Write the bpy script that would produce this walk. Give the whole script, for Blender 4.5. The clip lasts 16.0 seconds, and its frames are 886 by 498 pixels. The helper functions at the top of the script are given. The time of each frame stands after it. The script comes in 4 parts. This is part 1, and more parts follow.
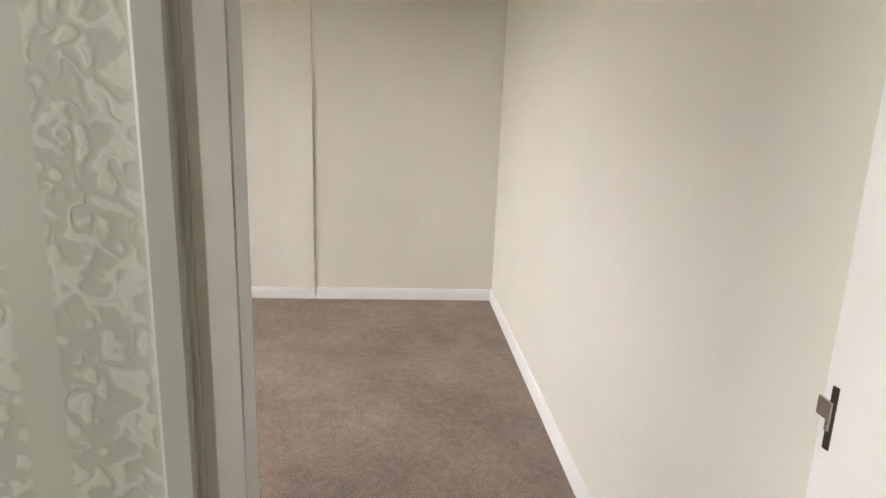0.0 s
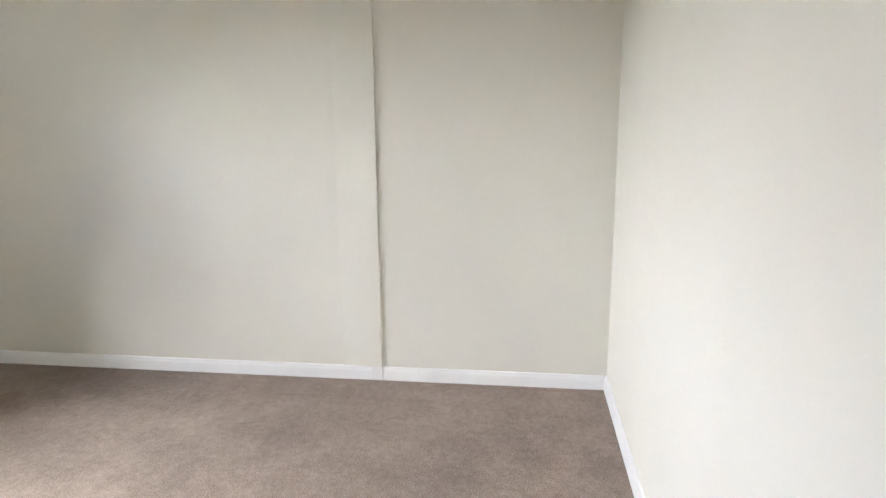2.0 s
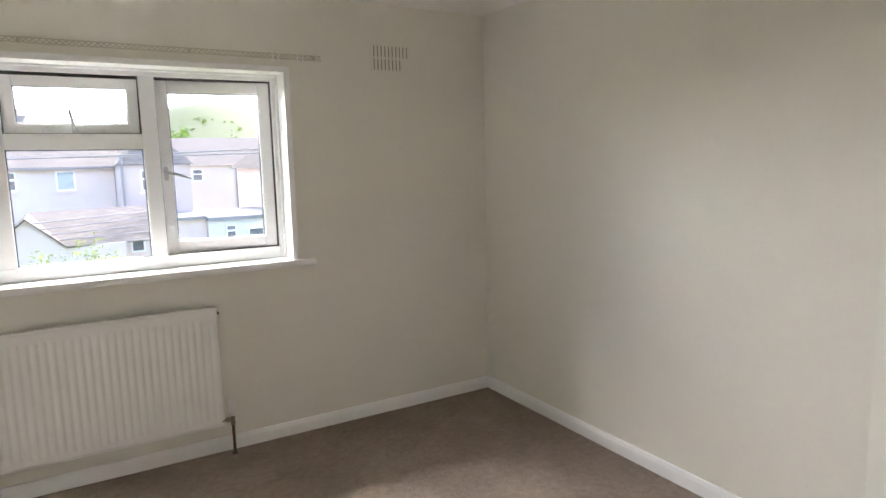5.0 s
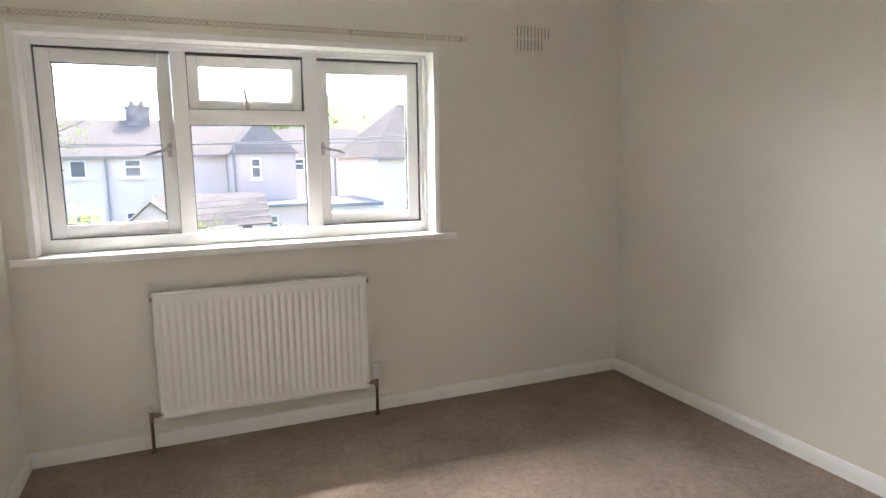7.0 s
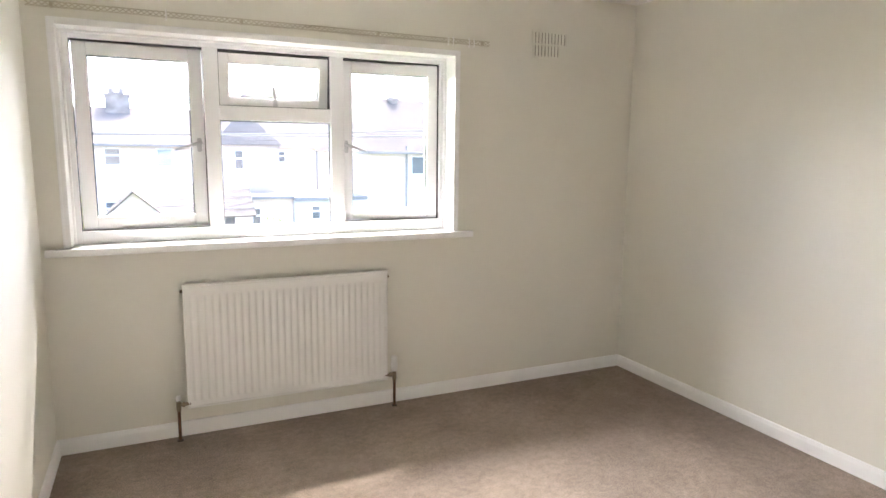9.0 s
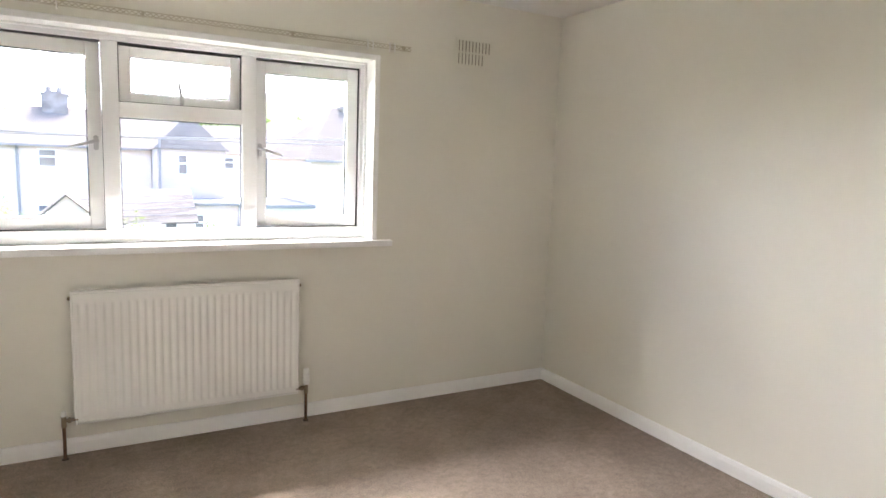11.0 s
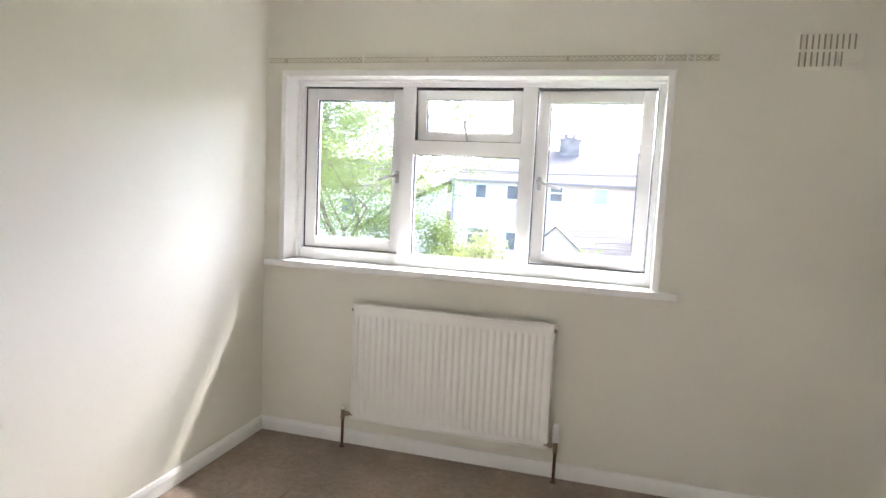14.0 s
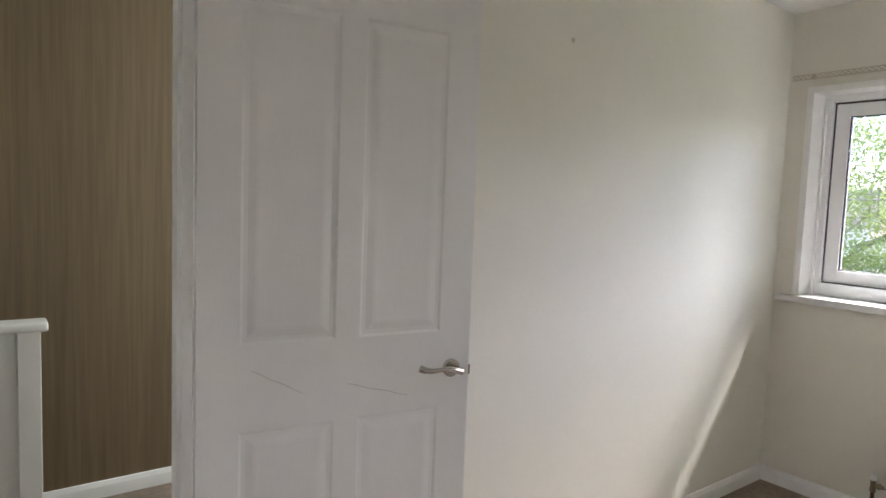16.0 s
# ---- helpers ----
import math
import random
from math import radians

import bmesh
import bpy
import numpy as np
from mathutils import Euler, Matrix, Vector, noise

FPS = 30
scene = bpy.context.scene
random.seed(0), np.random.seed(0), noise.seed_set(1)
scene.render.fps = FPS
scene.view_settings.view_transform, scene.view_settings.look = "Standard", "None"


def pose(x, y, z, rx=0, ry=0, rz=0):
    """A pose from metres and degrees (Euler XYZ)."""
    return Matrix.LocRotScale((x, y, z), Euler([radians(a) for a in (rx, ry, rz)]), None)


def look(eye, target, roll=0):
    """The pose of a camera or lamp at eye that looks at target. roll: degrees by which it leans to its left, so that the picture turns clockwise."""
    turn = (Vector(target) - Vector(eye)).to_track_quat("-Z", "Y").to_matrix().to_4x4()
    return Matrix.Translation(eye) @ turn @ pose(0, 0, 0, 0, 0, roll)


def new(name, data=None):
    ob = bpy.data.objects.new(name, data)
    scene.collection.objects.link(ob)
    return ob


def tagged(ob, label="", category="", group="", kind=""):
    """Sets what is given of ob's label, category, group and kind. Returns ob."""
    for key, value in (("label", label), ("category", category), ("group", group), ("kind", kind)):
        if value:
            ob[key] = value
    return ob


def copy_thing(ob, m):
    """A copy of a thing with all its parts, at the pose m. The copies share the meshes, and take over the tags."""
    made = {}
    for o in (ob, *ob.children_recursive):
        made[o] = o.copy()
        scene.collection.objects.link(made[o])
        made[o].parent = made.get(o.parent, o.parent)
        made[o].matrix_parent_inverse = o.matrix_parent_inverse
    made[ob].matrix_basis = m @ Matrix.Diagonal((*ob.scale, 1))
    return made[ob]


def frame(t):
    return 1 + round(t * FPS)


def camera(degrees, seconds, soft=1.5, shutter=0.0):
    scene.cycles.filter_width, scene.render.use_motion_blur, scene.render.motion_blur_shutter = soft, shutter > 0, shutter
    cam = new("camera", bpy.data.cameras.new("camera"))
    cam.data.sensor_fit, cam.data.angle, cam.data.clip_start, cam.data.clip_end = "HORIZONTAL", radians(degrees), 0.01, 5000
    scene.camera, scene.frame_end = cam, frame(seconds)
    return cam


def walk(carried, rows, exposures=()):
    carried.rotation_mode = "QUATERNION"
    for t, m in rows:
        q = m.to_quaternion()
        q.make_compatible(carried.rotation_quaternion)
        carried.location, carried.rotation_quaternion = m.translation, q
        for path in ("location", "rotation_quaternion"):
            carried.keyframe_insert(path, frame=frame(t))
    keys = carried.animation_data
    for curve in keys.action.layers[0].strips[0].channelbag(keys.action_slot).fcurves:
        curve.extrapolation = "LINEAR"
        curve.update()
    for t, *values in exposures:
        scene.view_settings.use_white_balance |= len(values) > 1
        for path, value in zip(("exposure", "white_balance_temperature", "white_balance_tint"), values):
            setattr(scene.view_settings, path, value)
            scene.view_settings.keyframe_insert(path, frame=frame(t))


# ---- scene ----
cam = camera(70.2, 16.0)
PATH = [
    (0, (-4.114, -3.092, 1.349), (-2.176, -3.239, 0.881), 2.0),
    (0.5, (-3.945, -3.206, 1.306), (-2.002, -3.45, 0.897), 0.1),
    (1, (-3.717, -3.272, 1.351), (-1.763, -3.422, 0.949), -0.3),
    (1.5, (-3.448, -3.275, 1.367), (-1.49, -3.245, 0.963), -0.3),
    (2, (-3.19, -3.309, 1.393), (-1.247, -3.053, 0.994), -0.5),
    (2.5, (-2.887, -3.397, 1.445), (-1.003, -2.867, 1.038), -0.9),
    (3, (-2.581, -3.4, 1.567), (-0.791, -2.618, 1.14), -1.1),
    (3.5, (-2.508, -3.308, 1.556), (-0.803, -2.319, 1.213), -0.8),
    (4, (-2.281, -3.364, 1.568), (-0.809, -2.047, 1.25), -1.0),
    (4.5, (-2.264, -3.395, 1.58), (-1.033, -1.848, 1.277), -1.1),
    (5, (-2.317, -3.38, 1.505), (-1.313, -1.672, 1.232), -1.4),
    (7.5, (-2.717, -3.335, 1.425), (-1.964, -1.506, 1.129), -0.8),
    (8, (-2.804, -3.362, 1.452), (-2.059, -1.533, 1.14), -0.7),
    (8.5, (-2.846, -3.365, 1.431), (-2.114, -1.528, 1.129), -0.6),
    (9, (-2.886, -3.343, 1.453), (-2.061, -1.547, 1.151), 0.6),
    (9.5, (-2.886, -3.357, 1.436), (-1.938, -1.617, 1.164), 2.0),
    (10, (-2.902, -3.361, 1.424), (-1.921, -1.639, 1.159), 2.2),
    (12.5, (-1.968, -3.194, 1.459), (-1.375, -1.299, 1.217), 1.6),
    (13, (-1.82, -3.028, 1.467), (-1.57, -1.056, 1.242), 1.7),
    (13.5, (-1.669, -3.026, 1.477), (-1.826, -1.043, 1.271), 2.0),
    (14, (-1.448, -3.127, 1.463), (-1.985, -1.212, 1.253), 2.7),
    (14.5, (-1.362, -3.232, 1.431), (-2.147, -1.404, 1.226), 3.2),
    (15, (-1.440, -3.262, 1.427), (-2.475, -1.56, 1.23), 2.6),
    (15.5, (-1.583, -3.275, 1.405), (-2.91, -1.789, 1.232), 1.9),
    (16, (-1.782, -3.318, 1.412), (-3.385, -2.132, 1.254), 2.1),
]
EXPOSURE = [(0, 4.85, 6950, 13), (0.5, 4.72, 6950, 13), (1.5, 5.09, 6200, 11), (3.0, 5.24, 6200, 11), (4.0, 5.01, 6200, 11), (5.0, 4.71, 6550, 12),
            (7.5, 4.71, 6700, 13), (8.5, 5.26, 6650, 13), (9.0, 5.28, 6700, 13), (10.0, 5.05, 6700, 13), (12.5, 5.37, 6450, 12), (14.5, 5.07, 6400, 12), (15.5, 5.0, 6400, 12), (16.0, 4.58, 6400, 12)]
walk(cam, [(t, look(eye, target, roll)) for t, eye, target, roll in PATH], EXPOSURE)

# ---- light ----
SUN = Vector((0.406, 0.7625, 1.0)).normalized()
world = bpy.data.worlds.new("world")
scene.world = world
world.use_nodes = True
wn = world.node_tree.nodes
sky = wn.new("ShaderNodeTexSky")
sky.sky_type, sky.sun_disc = "NISHITA", False
sky.sun_elevation = math.asin(SUN.z)
sky.sun_rotation = math.atan2(SUN.x, SUN.y)
sky.air_density, sky.dust_density, sky.ozone_density = 0.45, 2.0, 0.5
wn["Background"].inputs["Strength"].default_value = 0.072
world.node_tree.links.new(sky.outputs["Color"], wn["Background"].inputs["Color"])
sun = new("sun", bpy.data.lights.new("sun", "SUN"))
sun.data.energy, sun.data.angle, sun.data.color = 0.17, radians(2.9), (1.0, 0.97, 0.93)
sun.matrix_world = look(SUN * 50, (0, 0, 0))

# added area lamp hidden under the eaves, standing in for sky light at the window head
glow = new("eaves_fill_lamp", bpy.data.lights.new("eaves_fill_lamp", "AREA"))
glow.data.shape, glow.data.size, glow.data.size_y = "RECTANGLE", 1.60, 0.42
glow.data.energy, glow.data.color, glow.data.spread = 6.8, (0.97, 0.97, 0.98), radians(84)
glow.matrix_world = look((-2.15, 0.50, 2.09), (-1.1, -3.4, 1.98))

# added area lamp outside, above the view, standing in for sky over the houses opposite
high = new("high_fill_lamp", bpy.data.lights.new("high_fill_lamp", "AREA"))
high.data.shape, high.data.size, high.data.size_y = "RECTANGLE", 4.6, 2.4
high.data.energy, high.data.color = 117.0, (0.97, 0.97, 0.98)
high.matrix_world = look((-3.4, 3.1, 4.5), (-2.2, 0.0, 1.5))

# added lamp at an assumed, unseen north opening, to brighten the landing
LANDING_NORTH = -1.0
stair = new("landing_fill_lamp", bpy.data.lights.new("landing_fill_lamp", "AREA"))
stair.data.shape, stair.data.size, stair.data.size_y = "RECTANGLE", 0.95, 1.05
stair.data.energy, stair.data.color = 1.35, (0.95, 1.0, 0.97)
stair.matrix_world = look((-4.25, LANDING_NORTH + 0.02, 1.55), (-4.2, -3.2, 1.35))

# ---- materials ----


def material(name, colour, rough=0.6, metal=0.0, tone=0.06, scale=3.0, grain=0.0, grain_scale=200.0, stretch=(1, 1, 1), spread=0.0, coat=0.0):
    """Principled paint or cloth: soft tone drift, fine grain in colour and relief, and a drift from piece to piece."""
    m = bpy.data.materials.new(name)
    m.use_nodes = True
    n, l = m.node_tree.nodes, m.node_tree.links
    p = n["Principled BSDF"]
    p.inputs["Roughness"].default_value, p.inputs["Metallic"].default_value = rough, metal
    p.inputs["Coat Weight"].default_value = coat
    co = n.new("ShaderNodeTexCoord")
    mp = n.new("ShaderNodeMapping")
    mp.inputs["Scale"].default_value = stretch
    l.new(co.outputs["Object"], mp.inputs["Vector"])
    big = n.new("ShaderNodeTexNoise")
    big.inputs["Scale"].default_value, big.inputs["Detail"].default_value = scale, 4
    l.new(mp.outputs["Vector"], big.inputs["Vector"])
    ramp = n.new("ShaderNodeValToRGB")
    lo = [c * (1 - tone) for c in colour]
    hi = [min(1, c * (1 + tone)) for c in colour]
    ramp.color_ramp.elements[0].position, ramp.color_ramp.elements[1].position = 0.3, 0.7
    ramp.color_ramp.elements[0].color, ramp.color_ramp.elements[1].color = (*lo, 1), (*hi, 1)
    l.new(big.outputs["Fac"], ramp.inputs["Fac"])
    out = ramp.outputs["Color"]
    fine = n.new("ShaderNodeTexNoise")
    fine.inputs["Scale"].default_value, fine.inputs["Detail"].default_value = grain_scale, 3
    l.new(mp.outputs["Vector"], fine.inputs["Vector"])
    if grain:
        mix = n.new("ShaderNodeMixRGB")
        mix.blend_type, mix.inputs["Fac"].default_value = "OVERLAY", min(1.0, grain)
        l.new(out, mix.inputs["Color1"])
        l.new(fine.outputs["Fac"], mix.inputs["Color2"])
        out = mix.outputs["Color"]
    if spread:
        info = n.new("ShaderNodeObjectInfo")
        hue = n.new("ShaderNodeHueSaturation")
        mr = n.new("ShaderNodeMapRange")
        mr.inputs["To Min"].default_value, mr.inputs["To Max"].default_value = 1 - spread, 1 + spread
        l.new(info.outputs["Random"], mr.inputs["Value"])
        l.new(mr.outputs["Result"], hue.inputs["Value"])
        l.new(out, hue.inputs["Color"])
        out = hue.outputs["Color"]
    l.new(out, p.inputs["Base Color"])
    b = n.new("ShaderNodeBump")
    b.inputs["Strength"].default_value, b.inputs["Distance"].default_value = 0.15 + grain * 0.5, 0.0015
    l.new(fine.outputs["Fac"], b.inputs["Height"])
    l.new(b.outputs["Normal"], p.inputs["Normal"])
    return m


def glass_material():
    m = bpy.data.materials.new("window_glass")
    m.use_nodes = True
    n, l = m.node_tree.nodes, m.node_tree.links
    n.remove(n["Principled BSDF"])
    fr, tr, gl, mix = (n.new("ShaderNode" + k) for k in ("Fresnel", "BsdfTransparent", "BsdfGlossy", "MixShader"))
    fr.inputs["IOR"].default_value, gl.inputs["Roughness"].default_value = 1.45, 0.0
    tr.inputs["Color"].default_value = (0.95, 0.97, 0.96, 1)
    l.new(fr.outputs["Fac"], mix.inputs["Fac"])
    l.new(tr.outputs["BSDF"], mix.inputs[1])
    l.new(gl.outputs["BSDF"], mix.inputs[2])
    l.new(mix.outputs["Shader"], n["Material Output"].inputs["Surface"])
    return m


def carpet_material():
    m = material("taupe_carpet", (0.288, 0.221, 0.176), 0.95, tone=0.19, scale=1.9, grain=0.65, grain_scale=230)
    n, l = m.node_tree.nodes, m.node_tree.links
    # tufts: light tips and dark gaps, in two sizes
    base = n["Principled BSDF"].inputs["Base Color"].links[0].from_socket
    co = n.new("ShaderNodeTexCoord")
    for size, low, high in ((150.0, 0.70, 1.28), (30.0, 0.86, 1.14), (7.0, 0.90, 1.10)):
        tuft = n.new("ShaderNodeTexNoise")
        tuft.inputs["Scale"].default_value, tuft.inputs["Detail"].default_value = size, 2
        l.new(co.outputs["Object"], tuft.inputs["Vector"])
        span = n.new("ShaderNodeMapRange")
        span.inputs["From Min"].default_value, span.inputs["From Max"].default_value = 0.3, 0.7
        span.inputs["To Min"].default_value, span.inputs["To Max"].default_value = low, high
        l.new(tuft.outputs["Fac"], span.inputs["Value"])
        mul = n.new("ShaderNodeMixRGB")
        mul.blend_type, mul.inputs["Fac"].default_value = "MULTIPLY", 1.0
        l.new(base, mul.inputs["Color1"])
        l.new(span.outputs["Result"], mul.inputs["Color2"])
        base = mul.outputs["Color"]
    l.new(base, n["Principled BSDF"].inputs["Base Color"])
    p = n["Principled BSDF"]
    p.inputs["Sheen Weight"].default_value, p.inputs["Sheen Roughness"].default_value = 0.10, 0.5
    b = n["Bump"]
    b.inputs["Strength"].default_value, b.inputs["Distance"].default_value = 0.8, 0.006
    return m


def embossed_material():
    """Blown vinyl wallpaper: scrolls in raised bands between plain bands."""
    m = material("embossed_wallpaper", (0.54, 0.562, 0.505), 0.55, tone=0.05, scale=4)
    n, l = m.node_tree.nodes, m.node_tree.links
    co = n.new("ShaderNodeTexCoord")
    noise_tex = n.new("ShaderNodeTexNoise")
    noise_tex.inputs["Scale"].default_value = 22
    l.new(co.outputs["Object"], noise_tex.inputs["Vector"])
    warp = n.new("ShaderNodeMixRGB")
    warp.blend_type, warp.inputs["Fac"].default_value = "ADD", 0.085
    l.new(co.outputs["Object"], warp.inputs["Color1"])
    l.new(noise_tex.outputs["Color"], warp.inputs["Color2"])
    vor = n.new("ShaderNodeTexVoronoi")
    vor.feature, vor.inputs["Scale"].default_value = "F1", 27
    l.new(warp.outputs["Color"], vor.inputs["Vector"])
    ring = n.new("ShaderNodeMath")
    ring.operation = "MULTIPLY"
    ring.inputs[1].default_value = 10.0
    l.new(vor.outputs["Distance"], ring.inputs[0])
    sine = n.new("ShaderNodeMath")
    sine.operation = "SINE"
    l.new(ring.outputs[0], sine.inputs[0])
    sep = n.new("ShaderNodeSeparateXYZ")
    l.new(co.outputs["Object"], sep.inputs[0])
    band = n.new("ShaderNodeMath")
    band.operation = "PINGPONG"
    band.inputs[1].default_value = 0.064
    shift = n.new("ShaderNodeMath")
    shift.operation = "ADD"
    shift.inputs[1].default_value = 2.748
    l.new(sep.outputs["Y"], shift.inputs[0])
    l.new(shift.outputs[0], band.inputs[0])
    cut = n.new("ShaderNodeMapRange")
    cut.inputs["From Min"].default_value, cut.inputs["From Max"].default_value = 0.018, 0.024
    l.new(band.outputs[0], cut.inputs["Value"])
    both = n.new("ShaderNodeMath")
    both.operation = "MULTIPLY"
    l.new(sine.outputs[0], both.inputs[0])
    l.new(cut.outputs["Result"], both.inputs[1])
    bump = n.new("ShaderNodeBump")
    bump.inputs["Strength"].default_value, bump.inputs["Distance"].default_value = 0.26, 0.0010
    l.new(both.outputs[0], bump.inputs["Height"])
    l.new(bump.outputs["Normal"], n["Principled BSDF"].inputs["Normal"])
    # the colour is mixed a little paler where the relief is raised
    lift = n.new("ShaderNodeMapRange")
    lift.inputs["From Min"].default_value, lift.inputs["From Max"].default_value = -0.2, 0.5
    lift.inputs["To Min"].default_value, lift.inputs["To Max"].default_value = 0.0, 0.42
    l.new(both.outputs[0], lift.inputs["Value"])
    paper = n["Principled BSDF"].inputs["Base Color"].links[0].from_socket
    pale = n.new("ShaderNodeMixRGB")
    pale.inputs["Color2"].default_value = (0.84, 0.86, 0.81, 1)
    l.new(lift.outputs["Result"], pale.inputs["Fac"])
    l.new(paper, pale.inputs["Color1"])
    l.new(pale.outputs["Color"], n["Principled BSDF"].inputs["Base Color"])
    return m


def slate_material(name, colour, size=1.0):
    m = material(name, colour, 0.6, tone=0.2, scale=1.5, grain=0.3, grain_scale=20)
    n, l = m.node_tree.nodes, m.node_tree.links
    co = n.new("ShaderNodeTexCoord")
    br = n.new("ShaderNodeTexBrick")
    br.inputs["Scale"].default_value = 1.0
    br.inputs["Brick Width"].default_value, br.inputs["Row Height"].default_value, br.inputs["Mortar Size"].default_value = 0.3 * size, 0.22 * size, 0.014
    br.inputs["Color1"].default_value, br.inputs["Color2"].default_value = (*[c * 0.88 for c in colour], 1), (*[c * 1.12 for c in colour], 1)
    br.inputs["Mortar"].default_value = (*[c * 0.68 for c in colour], 1)
    l.new(co.outputs["UV"], br.inputs["Vector"])
    l.new(br.outputs["Color"], n["Principled BSDF"].inputs["Base Color"])
    n["Principled BSDF"].inputs["Roughness"].default_value = 0.95
    n["Principled BSDF"].inputs["Specular IOR Level"].default_value = 0.08
    b = n["Bump"]
    b.inputs["Distance"].default_value, b.inputs["Strength"].default_value = 0.02, 0.8
    l.new(br.outputs["Fac"], b.inputs["Height"])
    b.invert = True
    return m


def leaf_material(name, colour):
    m = material(name, colour, 0.6, tone=0.35, scale=1.3, spread=0.0)
    n, l = m.node_tree.nodes, m.node_tree.links
    p = n["Principled BSDF"]
    tr = n.new("ShaderNodeBsdfTranslucent")
    tr.inputs["Color"].default_value = (colour[0] * 1.6, colour[1] * 1.7, colour[2], 1)
    mix = n.new("ShaderNodeMixShader")
    mix.inputs["Fac"].default_value = 0.55
    l.new(p.outputs["BSDF"], mix.inputs[1])
    l.new(tr.outputs["BSDF"], mix.inputs[2])
    l.new(mix.outputs["Shader"], n["Material Output"].inputs["Surface"])
    return m


CREAM = material("cream_wall_paint", (0.83, 0.808, 0.728), 0.62, tone=0.025, scale=1.4, grain=0.05, grain_scale=260)
CEIL = material("white_ceiling_paint", (0.88, 0.87, 0.84), 0.8, tone=0.02, grain=0.05)
GLOSS = material("white_gloss_paint", (0.93, 0.925, 0.915), 0.28, tone=0.03, scale=5, grain=0.04, grain_scale=60)
DOORWHITE = material("white_door_paint", (0.80, 0.80, 0.79), 0.42, tone=0.03, scale=4, grain=0.05, grain_scale=180, stretch=(1, 1, 0.12))
UPVC = material("white_upvc", (0.92, 0.92, 0.925), 0.25, tone=0.015)
# black for the pane gaskets and for strips and plates standing for dark gaps
GASKETGAP = material("black_gasket_and_gap", (0.015, 0.015, 0.017), 0.6)
ENAMEL = material("white_radiator_enamel", (0.91, 0.90, 0.87), 0.3, tone=0.015)
CHROME = material("satin_nickel", (0.52, 0.50, 0.47), 0.27, 1.0, tone=0.05, grain=0.05)
BRASS = material("tarnished_valve_metal", (0.30, 0.24, 0.17), 0.35, 1.0, tone=0.15, scale=30)
COPPER = material("dulled_copper_pipe", (0.16, 0.09, 0.055), 0.45, 0.8, tone=0.25, scale=30)
BRONZE = material("dark_bronze_plate", (0.09, 0.07, 0.055), 0.4, 0.8, tone=0.2, scale=40)
# white gloss greyed, so the landing's shade is in the paint colour
LANDTRIM = material("shaded_white_gloss", (0.60, 0.62, 0.595), 0.35, tone=0.05, scale=4, grain=0.05, grain_scale=60)
PLASTIC = material("white_plastic", (0.88, 0.87, 0.84), 0.4)
RAIL = material("cream_rail", (0.66, 0.62, 0.52), 0.45)
FILLER = material("off_white_filler", (0.60, 0.56, 0.49), 0.8)
HANDLE = material("grey_white_handle", (0.55, 0.55, 0.56), 0.35, tone=0.08)
# wire darker than the rail: the shadow behind the lattice is in its colour
WIRE = material("shaded_rail_wire", (0.52, 0.47, 0.36), 0.4, tone=0.1)
SLOTSHADE = material("slot_shade_brown", (0.33, 0.28, 0.21), 0.9)
STREAK = material("grey_streak", (0.40, 0.37, 0.33), 0.7)
CARPET = carpet_material()
JOIN = material("carpet_join_pile", (0.27, 0.22, 0.18), 0.95, tone=0.15, scale=30, grain=0.6, grain_scale=230)
EMBOSS = embossed_material()
BROWNPAPER = material("brown_ribbed_wallpaper", (0.19, 0.135, 0.078), 0.7, tone=0.10, scale=5, grain=0.35, grain_scale=70, stretch=(1, 1, 0.03))
GLASS = glass_material()
RENDER = material("white_house_render", (0.78, 0.67, 0.60), 0.85, tone=0.07, scale=0.6, grain=0.1, grain_scale=30)
PINKR = material("pale_grey_render", (0.58, 0.49, 0.44), 0.85, tone=0.12, scale=0.5, grain=0.15, grain_scale=20)
BLUER = material("pale_blue_render", (0.74, 0.73, 0.72), 0.85, tone=0.05, scale=0.6, grain=0.1, grain_scale=30)
SLATE = slate_material("grey_slates", (0.22, 0.195, 0.173))
ROUGHSLATE = slate_material("mossy_rough_slates", (0.195, 0.172, 0.148), 1.35)
FELT = material("blue_grey_flat_roof", (0.26, 0.26, 0.26), 0.8, tone=0.15, scale=1)
CHIMNEY = material("weathered_chimney_render", (0.30, 0.255, 0.225), 0.9, tone=0.3, scale=3, grain=0.3, grain_scale=25)
# house glass: base tones raised to put the reflected sky into the colour
FARGLASS = material("dark_house_glass", (0.16, 0.165, 0.17), 0.08, tone=0.3, scale=2)
TEALGLASS = material("teal_house_glass", (0.30, 0.38, 0.42), 0.1, tone=0.25, scale=2)
PIPE = material("grey_downpipe", (0.30, 0.28, 0.27), 0.5)
BARK = material("grey_brown_bark", (0.16, 0.13, 0.10), 0.9, tone=0.3, scale=6, grain=0.4, grain_scale=30)
LEAF = leaf_material("ash_leaf", (0.165, 0.205, 0.105))
LIGHTLEAF = leaf_material("yellow_green_leaf", (0.19, 0.22, 0.09))
FARLEAF = leaf_material("far_hill_leaf", (0.085, 0.135, 0.035))
PLUME = leaf_material("pale_grass_plume", (0.30, 0.31, 0.19))
GRASS = material("lawn_grass", (0.07, 0.11, 0.03), 0.95, tone=0.3, scale=0.15, grain=0.4, grain_scale=8)

